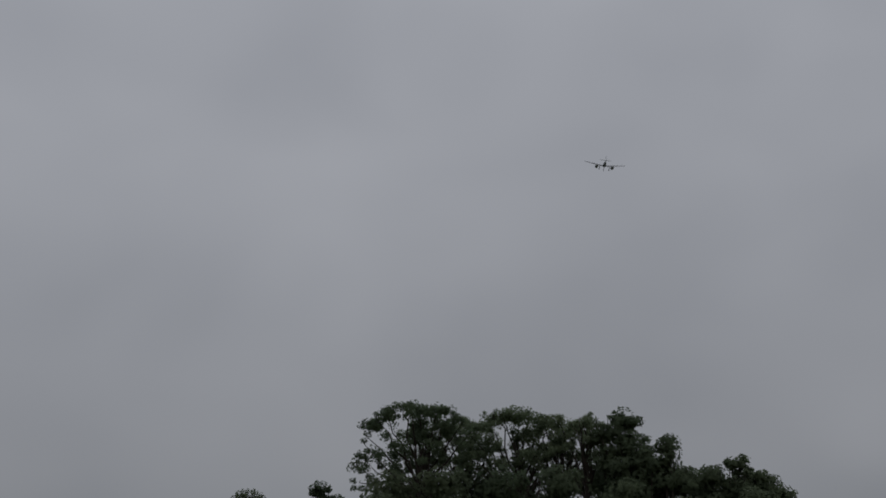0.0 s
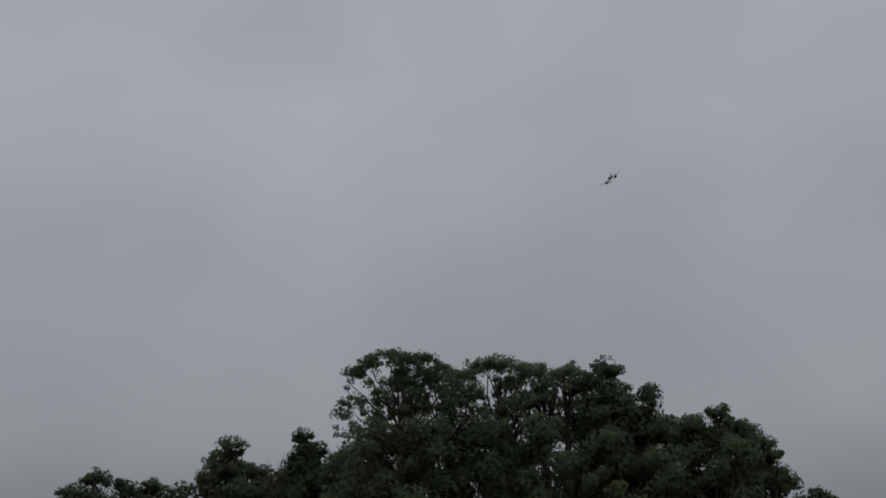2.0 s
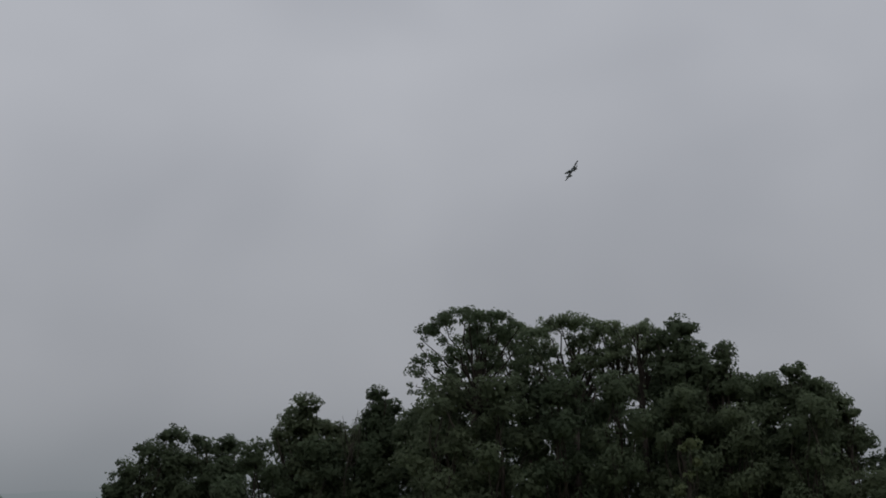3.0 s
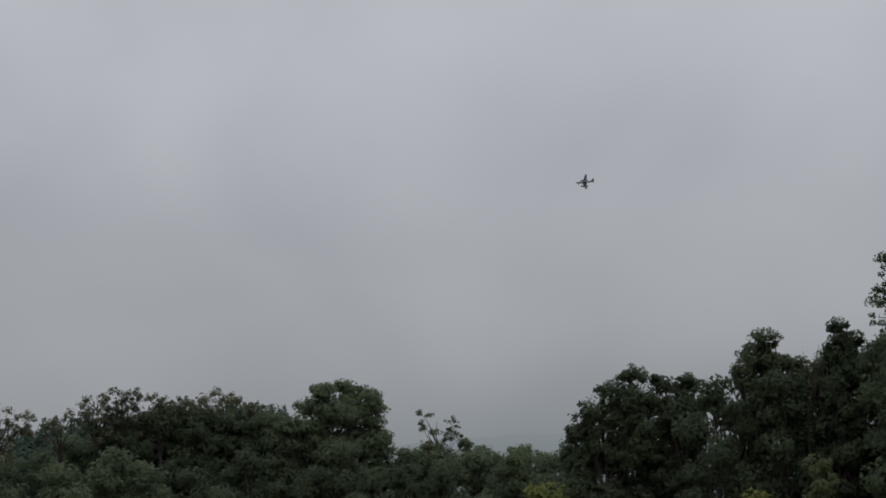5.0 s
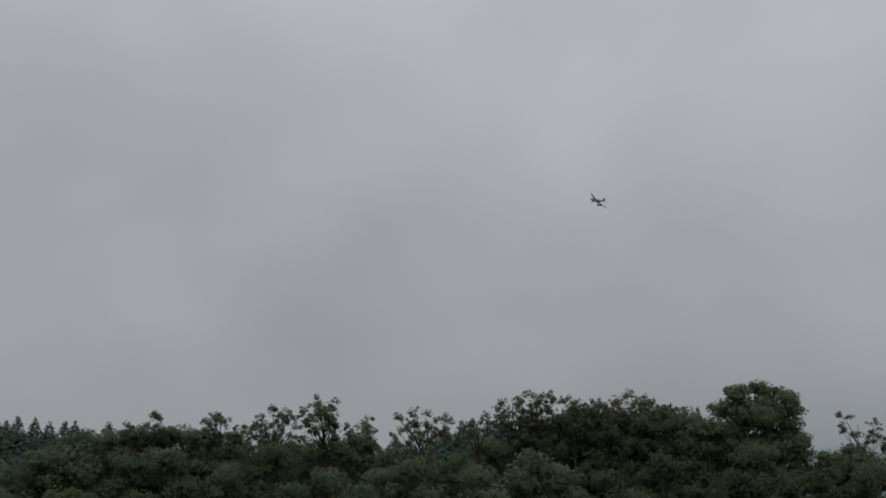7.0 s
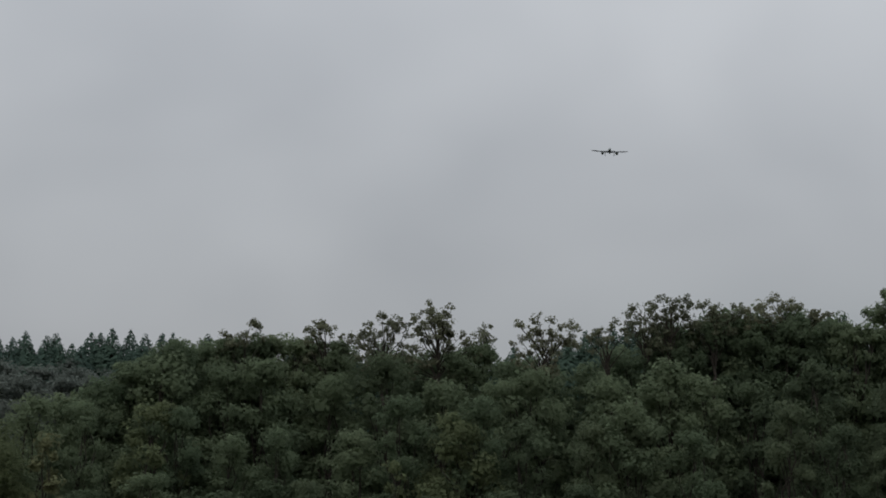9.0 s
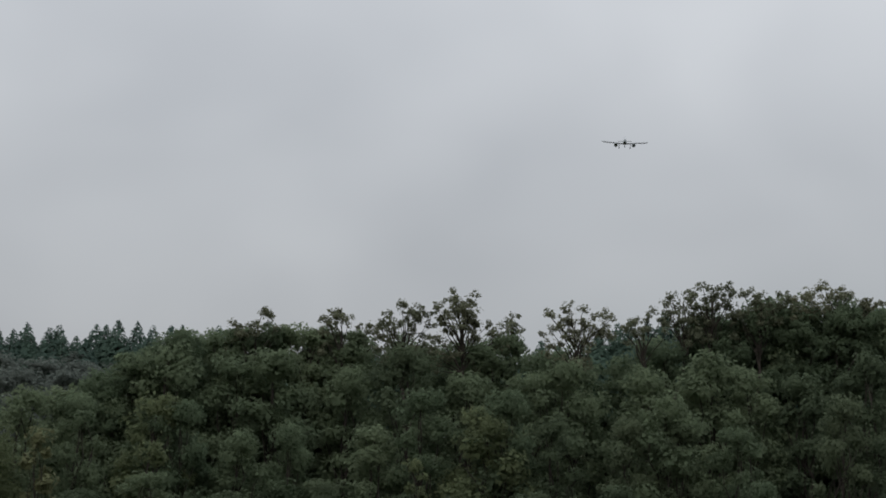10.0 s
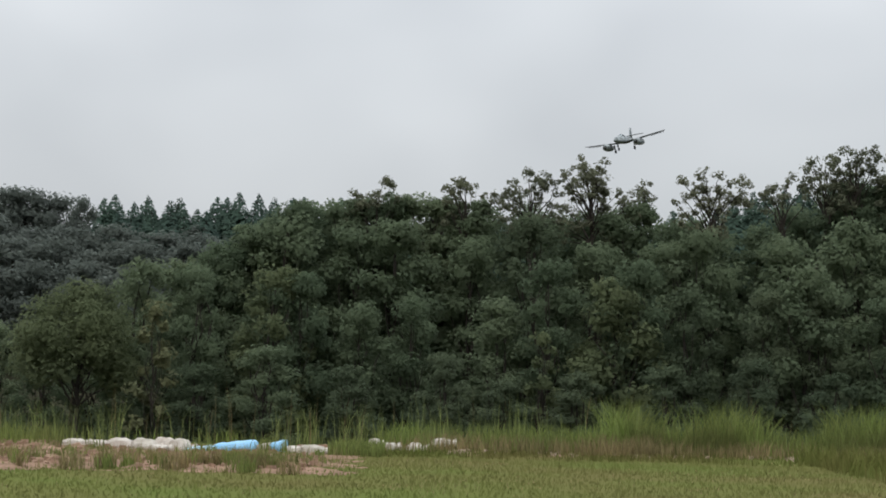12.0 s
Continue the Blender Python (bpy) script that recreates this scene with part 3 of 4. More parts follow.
def bare_sapling(az, dist, top):
    """Dead forked twigs that stand out of the crowns."""
    rng = np.random.default_rng(77)
    x, y, z = plot(az, dist)
    h = top - z
    root = new("bare_sapling")
    root.location = (x, y, z - 0.1)
    stem, twigs = Tubes(), Tubes()
    stem.add(bent(rng, (0, 0, 0), (0, 0, h * 0.86), 0, 5), [0.06, 0.05, 0.04, 0.03, 0.022, 0.016], 6)
    for i in range(9):
        a = i * 2.4
        z0 = h * (0.78 + 0.008 * i)
        twigs.add(bent(rng, (0, 0, z0), (math.cos(a) * 0.55, math.sin(a) * 0.55, h * rng.uniform(0.92, 1.0)), -0.1, 3), [0.02, 0.016, 0.012, 0.008], 4)
    mesh_object("trunk", stem.v, stem.f, BARK, root, smooth=True)
    mesh_object("twigs", twigs.v, twigs.f, BARK, root, smooth=True)
    tagged(root, "bare grey dead sapling with forked twigs above the crowns", "tree")


bare_sapling(35.0, 78, 12.9)

# closed crowns that fill the wood, a few shapes set out many times
rng_fill = random.Random(5)
shapes = [broadleaf(-2.0 + 3 * i, 101, 9.6 + 0.2 * i, 5.2, 400 + i, LEAF, "oak_tree", DENSE) for i in range(5)]
dark_shapes = [broadleaf(38.0 + 5 * i, 80, 11.8 + 0.25 * i, 5.0, 450 + i, LEAF_SHADED, "evergreen_tree", "tree with a closed crown, leaves darkened to imitate shade") for i in range(3)]
tall_of = {ob: ob.children[1].data.vertices for ob in shapes + dark_shapes}
tall_of = {ob: max(q.co.z for q in vs) for ob, vs in tall_of.items()}


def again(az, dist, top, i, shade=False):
    """One of the crown shapes again, turned and scaled to reach that height. shade: take the darkened leaves."""
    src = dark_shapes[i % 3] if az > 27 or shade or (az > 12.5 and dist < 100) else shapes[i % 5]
    x, y, z = plot(az, dist)
    s = (top - z + 0.15) / tall_of[src]
    wide = min(1.15, max(s, 0.66)) * rng_fill.uniform(0.88, 1.08)
    return copy_thing(src, pose(x, y, z - 0.15, 0, 0, rng_fill.uniform(0, 360)) @ Matrix.Diagonal((wide, wide, s, 1)))


def crest(az):
    """Height of the closed canopy under the taller skyline trees."""
    steps = ((-8, 6.0), (-6, 7.8), (-3.6, 10.0), (-0.4, 10.3), (1.5, 10.0), (3.1, 9.9), (5.3, 10.0), (6.6, 9.3), (8.6, 9.1), (9.4, 9.5), (10.4, 10.6), (12, 11.9), (16.5, 11.8), (17.2, 11.4), (20.7, 9.2), (23, 9.2), (29, 9.2))
    for (a, p), (b, q) in zip(steps, steps[1:]):
        if a <= az <= b:
            return p + (q - p) * (az - a) / (b - a)
    return steps[0][1] if az < steps[0][0] else steps[-1][1]


fills = []
for i in range(27):  # back row under the skyline
    az = -6.5 + i * 1.27
    fills.append((az + rng_fill.uniform(-0.3, 0.3), 103, crest(az) + rng_fill.uniform(-0.35, 0.05)))
for i in range(15):  # farther crowns that close the gaps between stems
    az = -6.0 + i * 2.2
    fills.append((az, 108, crest(az) - 0.1 + rng_fill.uniform(-0.3, 0.2)))
for i in range(21):  # middle row
    az = -6.2 + i * 1.7
    fills.append((az + rng_fill.uniform(-0.5, 0.5), 96.5, min(8.4, crest(az) - 1.2) + rng_fill.uniform(-0.9, 0.7)))
for i in range(20):  # front row
    az = -8.0 + i * 1.85
    fills.append((az + rng_fill.uniform(-0.6, 0.6), 91.0, 5.2 + rng_fill.uniform(-1.0, 1.2)))
for i in range(11):  # low row along the foot of the bank
    az = -6.6 + i * 2.1
    fills.append((az + rng_fill.uniform(-0.6, 0.6), 86.0, 2.2 + rng_fill.uniform(-0.8, 0.7)))
for i in range(7):  # the foot of the farther wood
    fills.append((-14.5 + i * 1.25, 95 + rng_fill.uniform(-3, 3), 3.4 + rng_fill.uniform(-0.6, 0.8)))
for i in range(14):  # the dark mass under the tall domes
    az = 27.5 + i * 2.1
    fills.append((az, 88 if az < 31.5 else 79 if az < 36 else 73, (8.6 if az < 31 else 10.4 if az < 36 else 12.4 if az < 48 else 11.4 if az < 51 else 8.2) + rng_fill.uniform(-0.5, 0.4)))
for i in range(9):  # behind the domes
    az = 36.0 + i * 1.9
    fills.append((az, 82.5, (11.6 if az < 38.5 else 13.0) + rng_fill.uniform(-0.5, 0.4) - max(0, az - 47) * 0.7))
for i in range(9):
    az = 38.4 + i * 1.5
    fills.append((az, 77.5, 13.3 + rng_fill.uniform(-0.4, 0.4) - max(0, az - 48) * 0.9))
fills += [(28.9, 88.0, 10.2), (30.6, 88.0, 10.2), (33.2, 84.0, 10.8), (35.2, 83.0, 11.2), (45.6, 79.0, 13.6), (47.2, 79.0, 13.0), (31.9, 84.0, 9.8), (36.9, 81.0, 11.7)]
# low row and gaps between crowns get darkened leaves to imitate shade
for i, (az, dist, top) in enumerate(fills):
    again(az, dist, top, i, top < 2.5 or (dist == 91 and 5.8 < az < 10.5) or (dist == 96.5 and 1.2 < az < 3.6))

# farther wood on the rise, leaves greyed for haze; cedars on its crest
grey = [broadleaf(-11.75 - 0.9 * i, 121 - i, 12.7, 4.6 - i, 500 + i, LEAF_GREY, "oak_tree", "grey-green broad-leaved tree in the farther wood, leaf colour greyed for haze", "trees of the farther wood") for i in range(2)]
tall_grey = [max(q.co.z for q in ob.children[1].data.vertices) for ob in grey]
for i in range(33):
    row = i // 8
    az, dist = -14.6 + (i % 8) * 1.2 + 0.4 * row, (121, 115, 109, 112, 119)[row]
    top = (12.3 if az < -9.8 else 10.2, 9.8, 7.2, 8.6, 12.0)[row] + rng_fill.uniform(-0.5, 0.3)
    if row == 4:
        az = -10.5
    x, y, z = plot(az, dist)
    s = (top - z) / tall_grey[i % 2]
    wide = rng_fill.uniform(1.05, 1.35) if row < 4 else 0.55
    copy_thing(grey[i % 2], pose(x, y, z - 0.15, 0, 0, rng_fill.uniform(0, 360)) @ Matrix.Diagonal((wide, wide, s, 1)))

CEDAR = "dark blue-green pointed cedar on the skyline behind the wood"
cedars = [conifer(-9.62 + 0.92 * i, 122, 12.7, 2.5 + 0.3 * i, 600 + i, CEDAR) for i in range(3)]
tall_cedar = [max(q.co.z for q in ob.children[1].data.vertices) for ob in cedars]
crown_line = [(-9.93, 12.4), (-9.08, 12.2), (-8.03, 12.4), (-7.27, 12.0), (-6.71, 12.8), (-6.43, 12.8), (-6.07, 13.0), (-5.51, 13.0), (-5.03, 12.7), (-4.53, 12.9), (-4.20, 13.0), (-3.09, 12.8),
              (6.59, 12.6), (8.30, 13.2), (8.85, 13.6), (9.22, 13.7), (9.77, 14.0), (10.25, 14.3), (11.04, 14.2), (16.13, 14.3), (16.74, 14.5), (15.5, 14.1), (17.3, 13.9)]
crown_line += [(-9.8 + 0.31 * k, 11.7 + rng_fill.uniform(-0.5, 0.25)) for k in range(24)]
crown_line += [(-2.4 + 0.5 * k, 11.9 + rng_fill.uniform(-0.4, 0.3)) for k in range(20)]
crown_line += [(7.9 + 0.45 * k, 12.7 + 0.12 * k + rng_fill.uniform(-0.4, 0.2)) for k in range(21)]
for i, (az, top) in enumerate(crown_line):
    x, y, z = plot(az, 122 + rng_fill.uniform(-1.5, 1.5))
    wide = rng_fill.uniform(0.85, 1.15)
    copy_thing(cedars[i % 3], pose(x, y, z - 0.15, 0, 0, rng_fill.uniform(0, 360)) @ Matrix.Diagonal((wide, wide, (top - z) / tall_cedar[i % 3], 1)))


# ---- the field's edge: bare soil, grasses, sandbags ----
def blades(name, rng, n, xr, yr, tall, width, mat, label, lean=0.25, keep=None, spots=None, nap=0.0):
    """Bent tapering grass blades over a stretch of ground, one joined mass."""
    x, y = rng.uniform(*xr, n), rng.uniform(*yr, n)
    if spots is not None:  # gathered in tufts
        at = spots[rng.integers(0, len(spots), n)]
        x, y = at[:, 0] + rng.normal(size=n) * at[:, 2], at[:, 1] + rng.normal(size=n) * at[:, 2]
    h = tall * rng.uniform(0.45, 1.15, n)
    if keep is not None:
        k = np.array([keep(a, b) for a, b in zip(x, y)])
        ok = rng.uniform(size=n) < k
        x, y, h, k = x[ok], y[ok], h[ok] * (0.6 + 0.4 * np.minimum(k[ok], 1)), k[ok]
    n = len(x)
    z = np.array([ground_z(a, b) for a, b in zip(x, y)])
    a = rng.uniform(-0.5 * np.pi, (0.5 if nap else 1.5) * np.pi, n)
    b = rng.uniform(0, 2 * np.pi, n)
    l = h * lean * rng.uniform(0.2, 1.4, n)
    w = width * rng.uniform(0.6, 1.3, n) / 2
    dx, dy = np.cos(a) * w, np.sin(a) * w
    lx, ly = np.cos(b) * l, np.sin(b) * l
    v = np.empty((n, 5, 3))
    v[:, 0] = np.stack([x - dx, y - dy, z - 0.02], 1)
    v[:, 1] = np.stack([x + dx, y + dy, z - 0.02], 1)
    v[:, 2] = np.stack([x + dx * 0.8 + lx * 0.35, y + dy * 0.8 + ly * 0.35, z + h * 0.6], 1)
    v[:, 3] = np.stack([x - dx * 0.8 + lx * 0.35, y - dy * 0.8 + ly * 0.35, z + h * 0.6], 1)
    v[:, 4] = np.stack([x + lx, y + ly, z + h], 1)
    base = np.arange(n)[:, None] * 5
    f = [tuple(r) for r in (base + np.array([0, 1, 2, 3])).tolist()] + [tuple(r) for r in (base + np.array([3, 2, 4])).tolist()]
    ob = mesh_object(name, v.reshape(-1, 3), f, mat, smooth=nap > 0)
    if nap:  # short turf is shaded as one soft nap
        side = np.stack([np.sin(a), -np.cos(a), np.zeros(n)], 1) * (1 - nap) + np.array([0, 0, nap])
        side /= np.linalg.norm(side, axis=1)[:, None]
        ob.data.normals_split_custom_set_from_vertices(np.repeat(side, 5, axis=0).tolist())
    return tagged(ob, label, "grass", kind="stuff")


def clumpy(scale, lo, hi, seed=0.0):
    return lambda a, b: max(0.0, min(1.0, (noise.noise((a * scale + seed, b * scale, seed)) * 0.5 + 0.5 - lo) / (hi - lo)))


rng_g = np.random.default_rng(8)
blades("mown_grass", rng_g, 54000, (-15, 19), (38.5, 57.4), 0.062, 0.024, BLADE, "short mown green grass of the flying field", 0.6, nap=0.8)
blades("dry_mown_grass", rng_g, 9000, (-15, 19), (38.5, 57.4), 0.062, 0.014, DRY, "dry straw-coloured blades among the mown grass", 0.6, clumpy(0.35, 0.35, 0.75, 4), nap=0.8)
# the reeds along the edge: a low mass, tall stems in drifts, and broad arching tussocks
blades("low_reeds", rng_g, 10000, (-0.9, 19), (57.5, 60.2), 0.66, 0.022, TALL, "dense green grass along the edge of the field", 0.35, clumpy(0.55, 0.15, 0.5, 1))
blades("tall_grass", rng_g, 2600, (-1.4, 19), (57.7, 60.3), 1.38, 0.012, REED, "tall thin reeds standing above the grass", 0.12, clumpy(0.7, 0.30, 0.75, 6))
blades("tussock_grass", rng_g, 9000, (4.6, 19), (57.7, 60.3), 1.28, 0.022, TALL, "broad arching green tussocks at the field's edge", 0.55, clumpy(0.5, 0.32, 0.62, 3))
blades("seed_stems", rng_g, 60, (-10, 19), (57.6, 60.3), 1.5, 0.012, DRY, "dry seed stems above the grass", 0.12)
blades("dry_grass", rng_g, 13000, (-0.9, 19), (56.6, 59.0), 0.50, 0.018, DRY, "dry brownish grass at the foot of the reeds", 0.4, clumpy(0.5, 0.25, 0.65, 7))
blades("rough_grass", rng_g, 9000, (-1.4, 19), (54.4, 57.6), 0.16, 0.02, BLADE, "rough uncut grass between the lawn and the reeds", 0.5, clumpy(0.6, 0.25, 0.6, 12))
blades("rough_grass", rng_g, 7000, (8.4, 13.5), (44.0, 57.0), 0.42, 0.02, BLADE, "rough uncut grass reaching into the lawn", 0.5, clumpy(0.4, 0.15, 0.5, 15))
for x0, x1, n in ((-11.5, -8.0, 300), (-7.7, -6.9, 50), (-6.8, -4.4, 26), (-3.4, -2.9, 26), (-2.85, -2.2, 60), (-1.9, -1.1, 60)):
    blades("tall_grass", rng_g, n, (x0, x1), (57.5, 59.6), 1.0, 0.011, REED, "tall thin reeds behind the sandbags", 0.32)
blades("low_reeds", rng_g, 1000, (-11.5, -8.2), (56.4, 59.6), 0.46, 0.022, TALL, "dense green grass beside the sandbags", 0.35)
blades("low_reeds", rng_g, 700, (-8.2, -1.2), (57.6, 59.8), 0.42, 0.02, TALL, "thin green grass behind the sandbags", 0.35, clumpy(0.8, 0.35, 0.7, 5))


def tufts(name, rng, n, per, yr, tall, mat, label):
    """Separate weed tufts over the bare soil, one joined mass."""
    spots = np.stack([rng.uniform(-14.5, -1.6, n), rng.uniform(*yr, n), rng.uniform(0.05, 0.15, n)], 1)
    blades(name, rng, n * per, (0, 1), (0, 1), tall, 0.018, mat, label, 0.4, spots=spots)


tufts("weeds", rng_g, 40, 60, (47.2, 50.8), 0.34, TALL, "green weeds in tufts on the bare soil")
tufts("dry_weeds", rng_g, 44, 56, (47.2, 50.8), 0.32, DRY, "brown dry weeds in tufts on the bare soil")
tufts("low_weeds", rng_g, 46, 40, (51.0, 54.2), 0.20, TALL, "low green weeds on the bare soil before the sandbags")
blades("bag_weeds", rng_g, 260, (0, 1), (0, 1), 0.44, 0.016, TALL, "green grass tufts growing in front of the sandbags", 0.35,
       spots=np.array([(-7.6, 55.0, 0.16), (-6.75, 55.0, 0.12), (-4.35, 53.9, 0.15), (-3.05, 54.3, 0.12), (-2.62, 54.2, 0.08), (0.3, 56.9, 0.14)]))
blades("thin_weeds", rng_g, 900, (-15, -1.2), (47.5, 54.0), 0.26, 0.012, DRY, "thin dry stems standing on the bare soil", 0.3)
blades("green_mound", rng_g, 1000, (-1.75, -0.6), (54.2, 56.6), 0.34, 0.02, TALL, "low green mound of grass beside the sandbags", 0.5)


def bare_soil(x0, x1, y0, y1, seed, label):
    """A patch of bare reddish soil with lumps and a ragged edge, a little above the field."""
    v, f = [], []
    nx, ny = max(8, int((x1 - x0) * 6)), max(6, int((y1 - y0) * 3))
    for j in range(ny + 1):
        for i in range(nx + 1):
            x, y = x0 + (x1 - x0) * i / nx, y0 + (y1 - y0) * j / ny
            edge = min((x - x0) / 1.4, (x1 - x) / 1.4, (y - y0 - (0.7 + 0.09 * (x - x0) if x1 - x0 > 8 else 0)) / 1.0, (y1 - y) / 0.8, 1)
            edge += 0.55 * noise.noise((x * 0.8, y * 0.8, seed)) - 0.1
            lump = 0.07 * noise.noise((x * 1.3, y * 1.3, 5 + seed)) + 0.06 * noise.noise((x * 4.5, y * 4.5, 2)) + 0.02 * noise.noise((x * 11, y * 11, 3))
            v.append((x, y, ground_z(x, y) + 0.05 * max(-1.0, min(edge, 1)) - 0.01 + lump * max(0.0, min(1, edge * 2))))
    for j in range(ny):
        for i in range(nx):
            a = j * (nx + 1) + i
            f.append((a, a + 1, a + nx + 2, a + nx + 1))
    ob = mesh_object("bare_soil", v, f, DIRT, smooth=True)
    tagged(ob, label, "soil", kind="structure")


bare_soil(-16, -0.6, 45.4, 58.6, 0, "bare reddish soil strip with weeds along the field's edge")
def soil_clods():
    """Clods and stones strewn over the bare soil, one joined mass."""
    rng = np.random.default_rng(21)
    v, f = [], []
    box = np.array([(-1, -1, -1), (1, -1, -1), (1, 1, -1), (-1, 1, -1), (-0.7, -0.7, 1), (0.7, -0.7, 1), (0.7, 0.7, 1), (-0.7, 0.7, 1)])
    for i in range(900):
        x, y = rng.uniform(-15, -1.5), rng.uniform(48.3, 57.8)
        size = rng.uniform(0.02, 0.075)
        q = box * (1 + rng.normal(size=(8, 3)) * 0.22) * size * np.array([1.3, 1.1, 0.8])
        a = rng.uniform(0, 6.28)
        c, n = math.cos(a), math.sin(a)
        base = len(v)
        z = ground_z(x, y) + 0.045
        v += [(x + p[0] * c - p[1] * n, y + p[0] * n + p[1] * c, z + p[2]) for p in q]
        f += [tuple(base + k for k in face) for face in ((4, 5, 6, 7), (0, 1, 5, 4), (1, 2, 6, 5), (2, 3, 7, 6), (3, 0, 4, 7))]
    ob = mesh_object("soil_clods", v, f, DIRT)
    tagged(ob, "clods and small stones on the bare reddish soil", "soil", kind="stuff")


soil_clods()
bare_soil(0.6, 2.3, 55.9, 58.0, 3, "small bare patch of reddish soil in the grass")
bare_soil(2.5, 3.9, 55.9, 58.0, 7, "small bare patch of reddish soil in the grass")
bare_soil(8.2, 9.8, 55.9, 58.0, 11, "small bare patch of reddish soil in the grass")


def edge_stones():
    """Pale stones and lumps along the line where the lawn meets the rough grass, one joined mass."""
    rng = np.random.default_rng(31)
    v, f = [], []
    box = np.array([(-1, -1, -1), (1, -1, -1), (1, 1, -1), (-1, 1, -1), (-0.7, -0.7, 1), (0.7, -0.7, 1), (0.7, 0.7, 1), (-0.7, 0.7, 1)])
    for i in range(52):
        x = rng.choice((rng.normal(1.3, 0.35), rng.normal(3.1, 0.25), rng.uniform(0.5, 9.5), rng.normal(8.9, 0.3)))
        y = rng.uniform(56.4, 57.5)
        q = box * (1 + rng.normal(size=(8, 3)) * 0.22) * rng.uniform(0.025, 0.075) * np.array([1.7, 1.1, 0.6])
        a = rng.uniform(0, 6.28)
        base = len(v)
        v += [(x + p[0] * math.cos(a) - p[1] * math.sin(a), y + p[0] * math.sin(a) + p[1] * math.cos(a), ground_z(x, y) + 0.035 + p[2]) for p in q]
        f += [tuple(base + k for k in face) for face in ((4, 5, 6, 7), (0, 1, 5, 4), (1, 2, 6, 5), (2, 3, 7, 6), (3, 0, 4, 7))]
    ob = mesh_object("edge_stones", v, f, STONE)
    tagged(ob, "pale stones along the edge of the lawn", "stones", kind="stuff")


edge_stones()


def sandbag(x, y, length, tall, turn, seed, lift=0.0, mat=SACK, label="dirty white woven sandbag slumped on the soil"):
    """A slumped filled sack: a rounded pillow with wrinkles, a gathered neck and a tie."""
    root = new("sandbag")
    root.matrix_world = pose(x, y, ground_z(x, y) + 0.07 + lift, 0, 0, turn)
    bm = bmesh.new()
    bmesh.ops.create_icosphere(bm, subdivisions=3, radius=1)
    for q in bm.verts:
        c = q.co
        s = Vector([math.copysign(abs(k) ** 0.72, k) for k in c])
        w = noise.noise((c.x * 2.2 + seed, c.y * 2.2, c.z * 2.2)) * 0.24 + noise.noise((c.x * 6 + seed, c.y * 6, c.z * 6)) * 0.10
        s *= 1 + w
        q.co = (s.x * length / 2, s.y * 0.21, max(s.z, -0.5) * tall * 0.62)
    part("sack", bm, mat, root)
    bm = bmesh.new()
    bmesh.ops.create_cone(bm, segments=9, radius1=0.05, radius2=0.10, depth=0.14, cap_ends=True)
    bmesh.ops.transform(bm, matrix=pose(length / 2 + 0.04, 0, 0.02, 0, 80, 0), verts=bm.verts)
    part("gathered_neck", bm, mat, root)
    return tagged(root, label, "sandbag", "sandbags along the field's edge")


for i, (x, y, length, tall, lift) in enumerate([
        (-7.45, 55.9, 0.55, 0.20, 0), (-6.95, 55.7, 0.66, 0.17, 0), (-6.42, 55.8, 0.6, 0.24, 0), (-5.68, 54.9, 0.60, 0.32, 0), (-5.28, 55.0, 0.52, 0.36, 0), (-4.92, 54.8, 0.5, 0.34, 0),
        (-5.45, 54.6, 0.6, 0.18, 0), (-2.50, 54.9, 0.42, 0.18, 0), (-2.10, 54.8, 0.56, 0.24, 0), (-0.92, 57.6, 0.26, 0.26, 0.04), (-0.56, 57.4, 0.30, 0.2, 0), (0.04, 57.4, 0.42, 0.22, 0), (0.62, 58.0, 0.5, 0.20, 0.12)]):
    sandbag(x, y, length, tall, random.uniform(-24, 24), i * 3.1, lift)


def tarp(x, y, wide, deep, tall, mat, seed, label):
    """A crumpled sheet thrown over a heap, with a rim that hangs to the soil."""
    v, f = [], []
    nx, ny = 26, 14
    for j in range(ny + 1):
        for i in range(nx + 1):
            u, w = i / nx * 2 - 1, j / ny * 2 - 1
            hump = max(0.0, 1 - abs(u) ** 9) * max(0.0, 1 - abs(w) ** 6)
            wr = noise.noise((u * 3 + seed, w * 3, 1)) * 0.045 + noise.noise((u * 7 + seed, w * 6, 2)) * 0.015 + 0.008 * math.sin(9 * u + 4 * w + seed)
            v.append((x + u * wide / 2 + wr * 0.6, y + w * deep / 2 + wr, ground_z(x, y) + 0.03 + tall * (0.82 + 0.22 * u) * hump ** 0.42 + wr * hump * 0.7))
    for j in range(ny):
        for i in range(nx):
            a = j * (nx + 1) + i
            f.append((a, a + 1, a + nx + 2, a + nx + 1))
    ob = mesh_object("tarp", v, f, mat, smooth=True)
    md = ob.modifiers.new("thickness", "SOLIDIFY")
    md.thickness = 0.006
    return tagged(ob, label, "tarp", "sheets along the field's edge")


tarp(-3.74, 54.8, 0.98, 0.7, 0.24, TARP, 1, "crumpled bright blue tarp over a low heap")
tarp(-2.86, 54.9, 0.44, 0.6, 0.27, TARP, 5, "folded bright blue tarp beside the sandbags")
tarp(-4.42, 54.4, 0.62, 0.5, 0.14, SKYBLUE, 9, "pale blue-white sheet on the bare soil")
tarp(-3.18, 54.8, 0.42, 0.5, 0.20, SACK, 12, "dirty white sheet between the blue tarps")


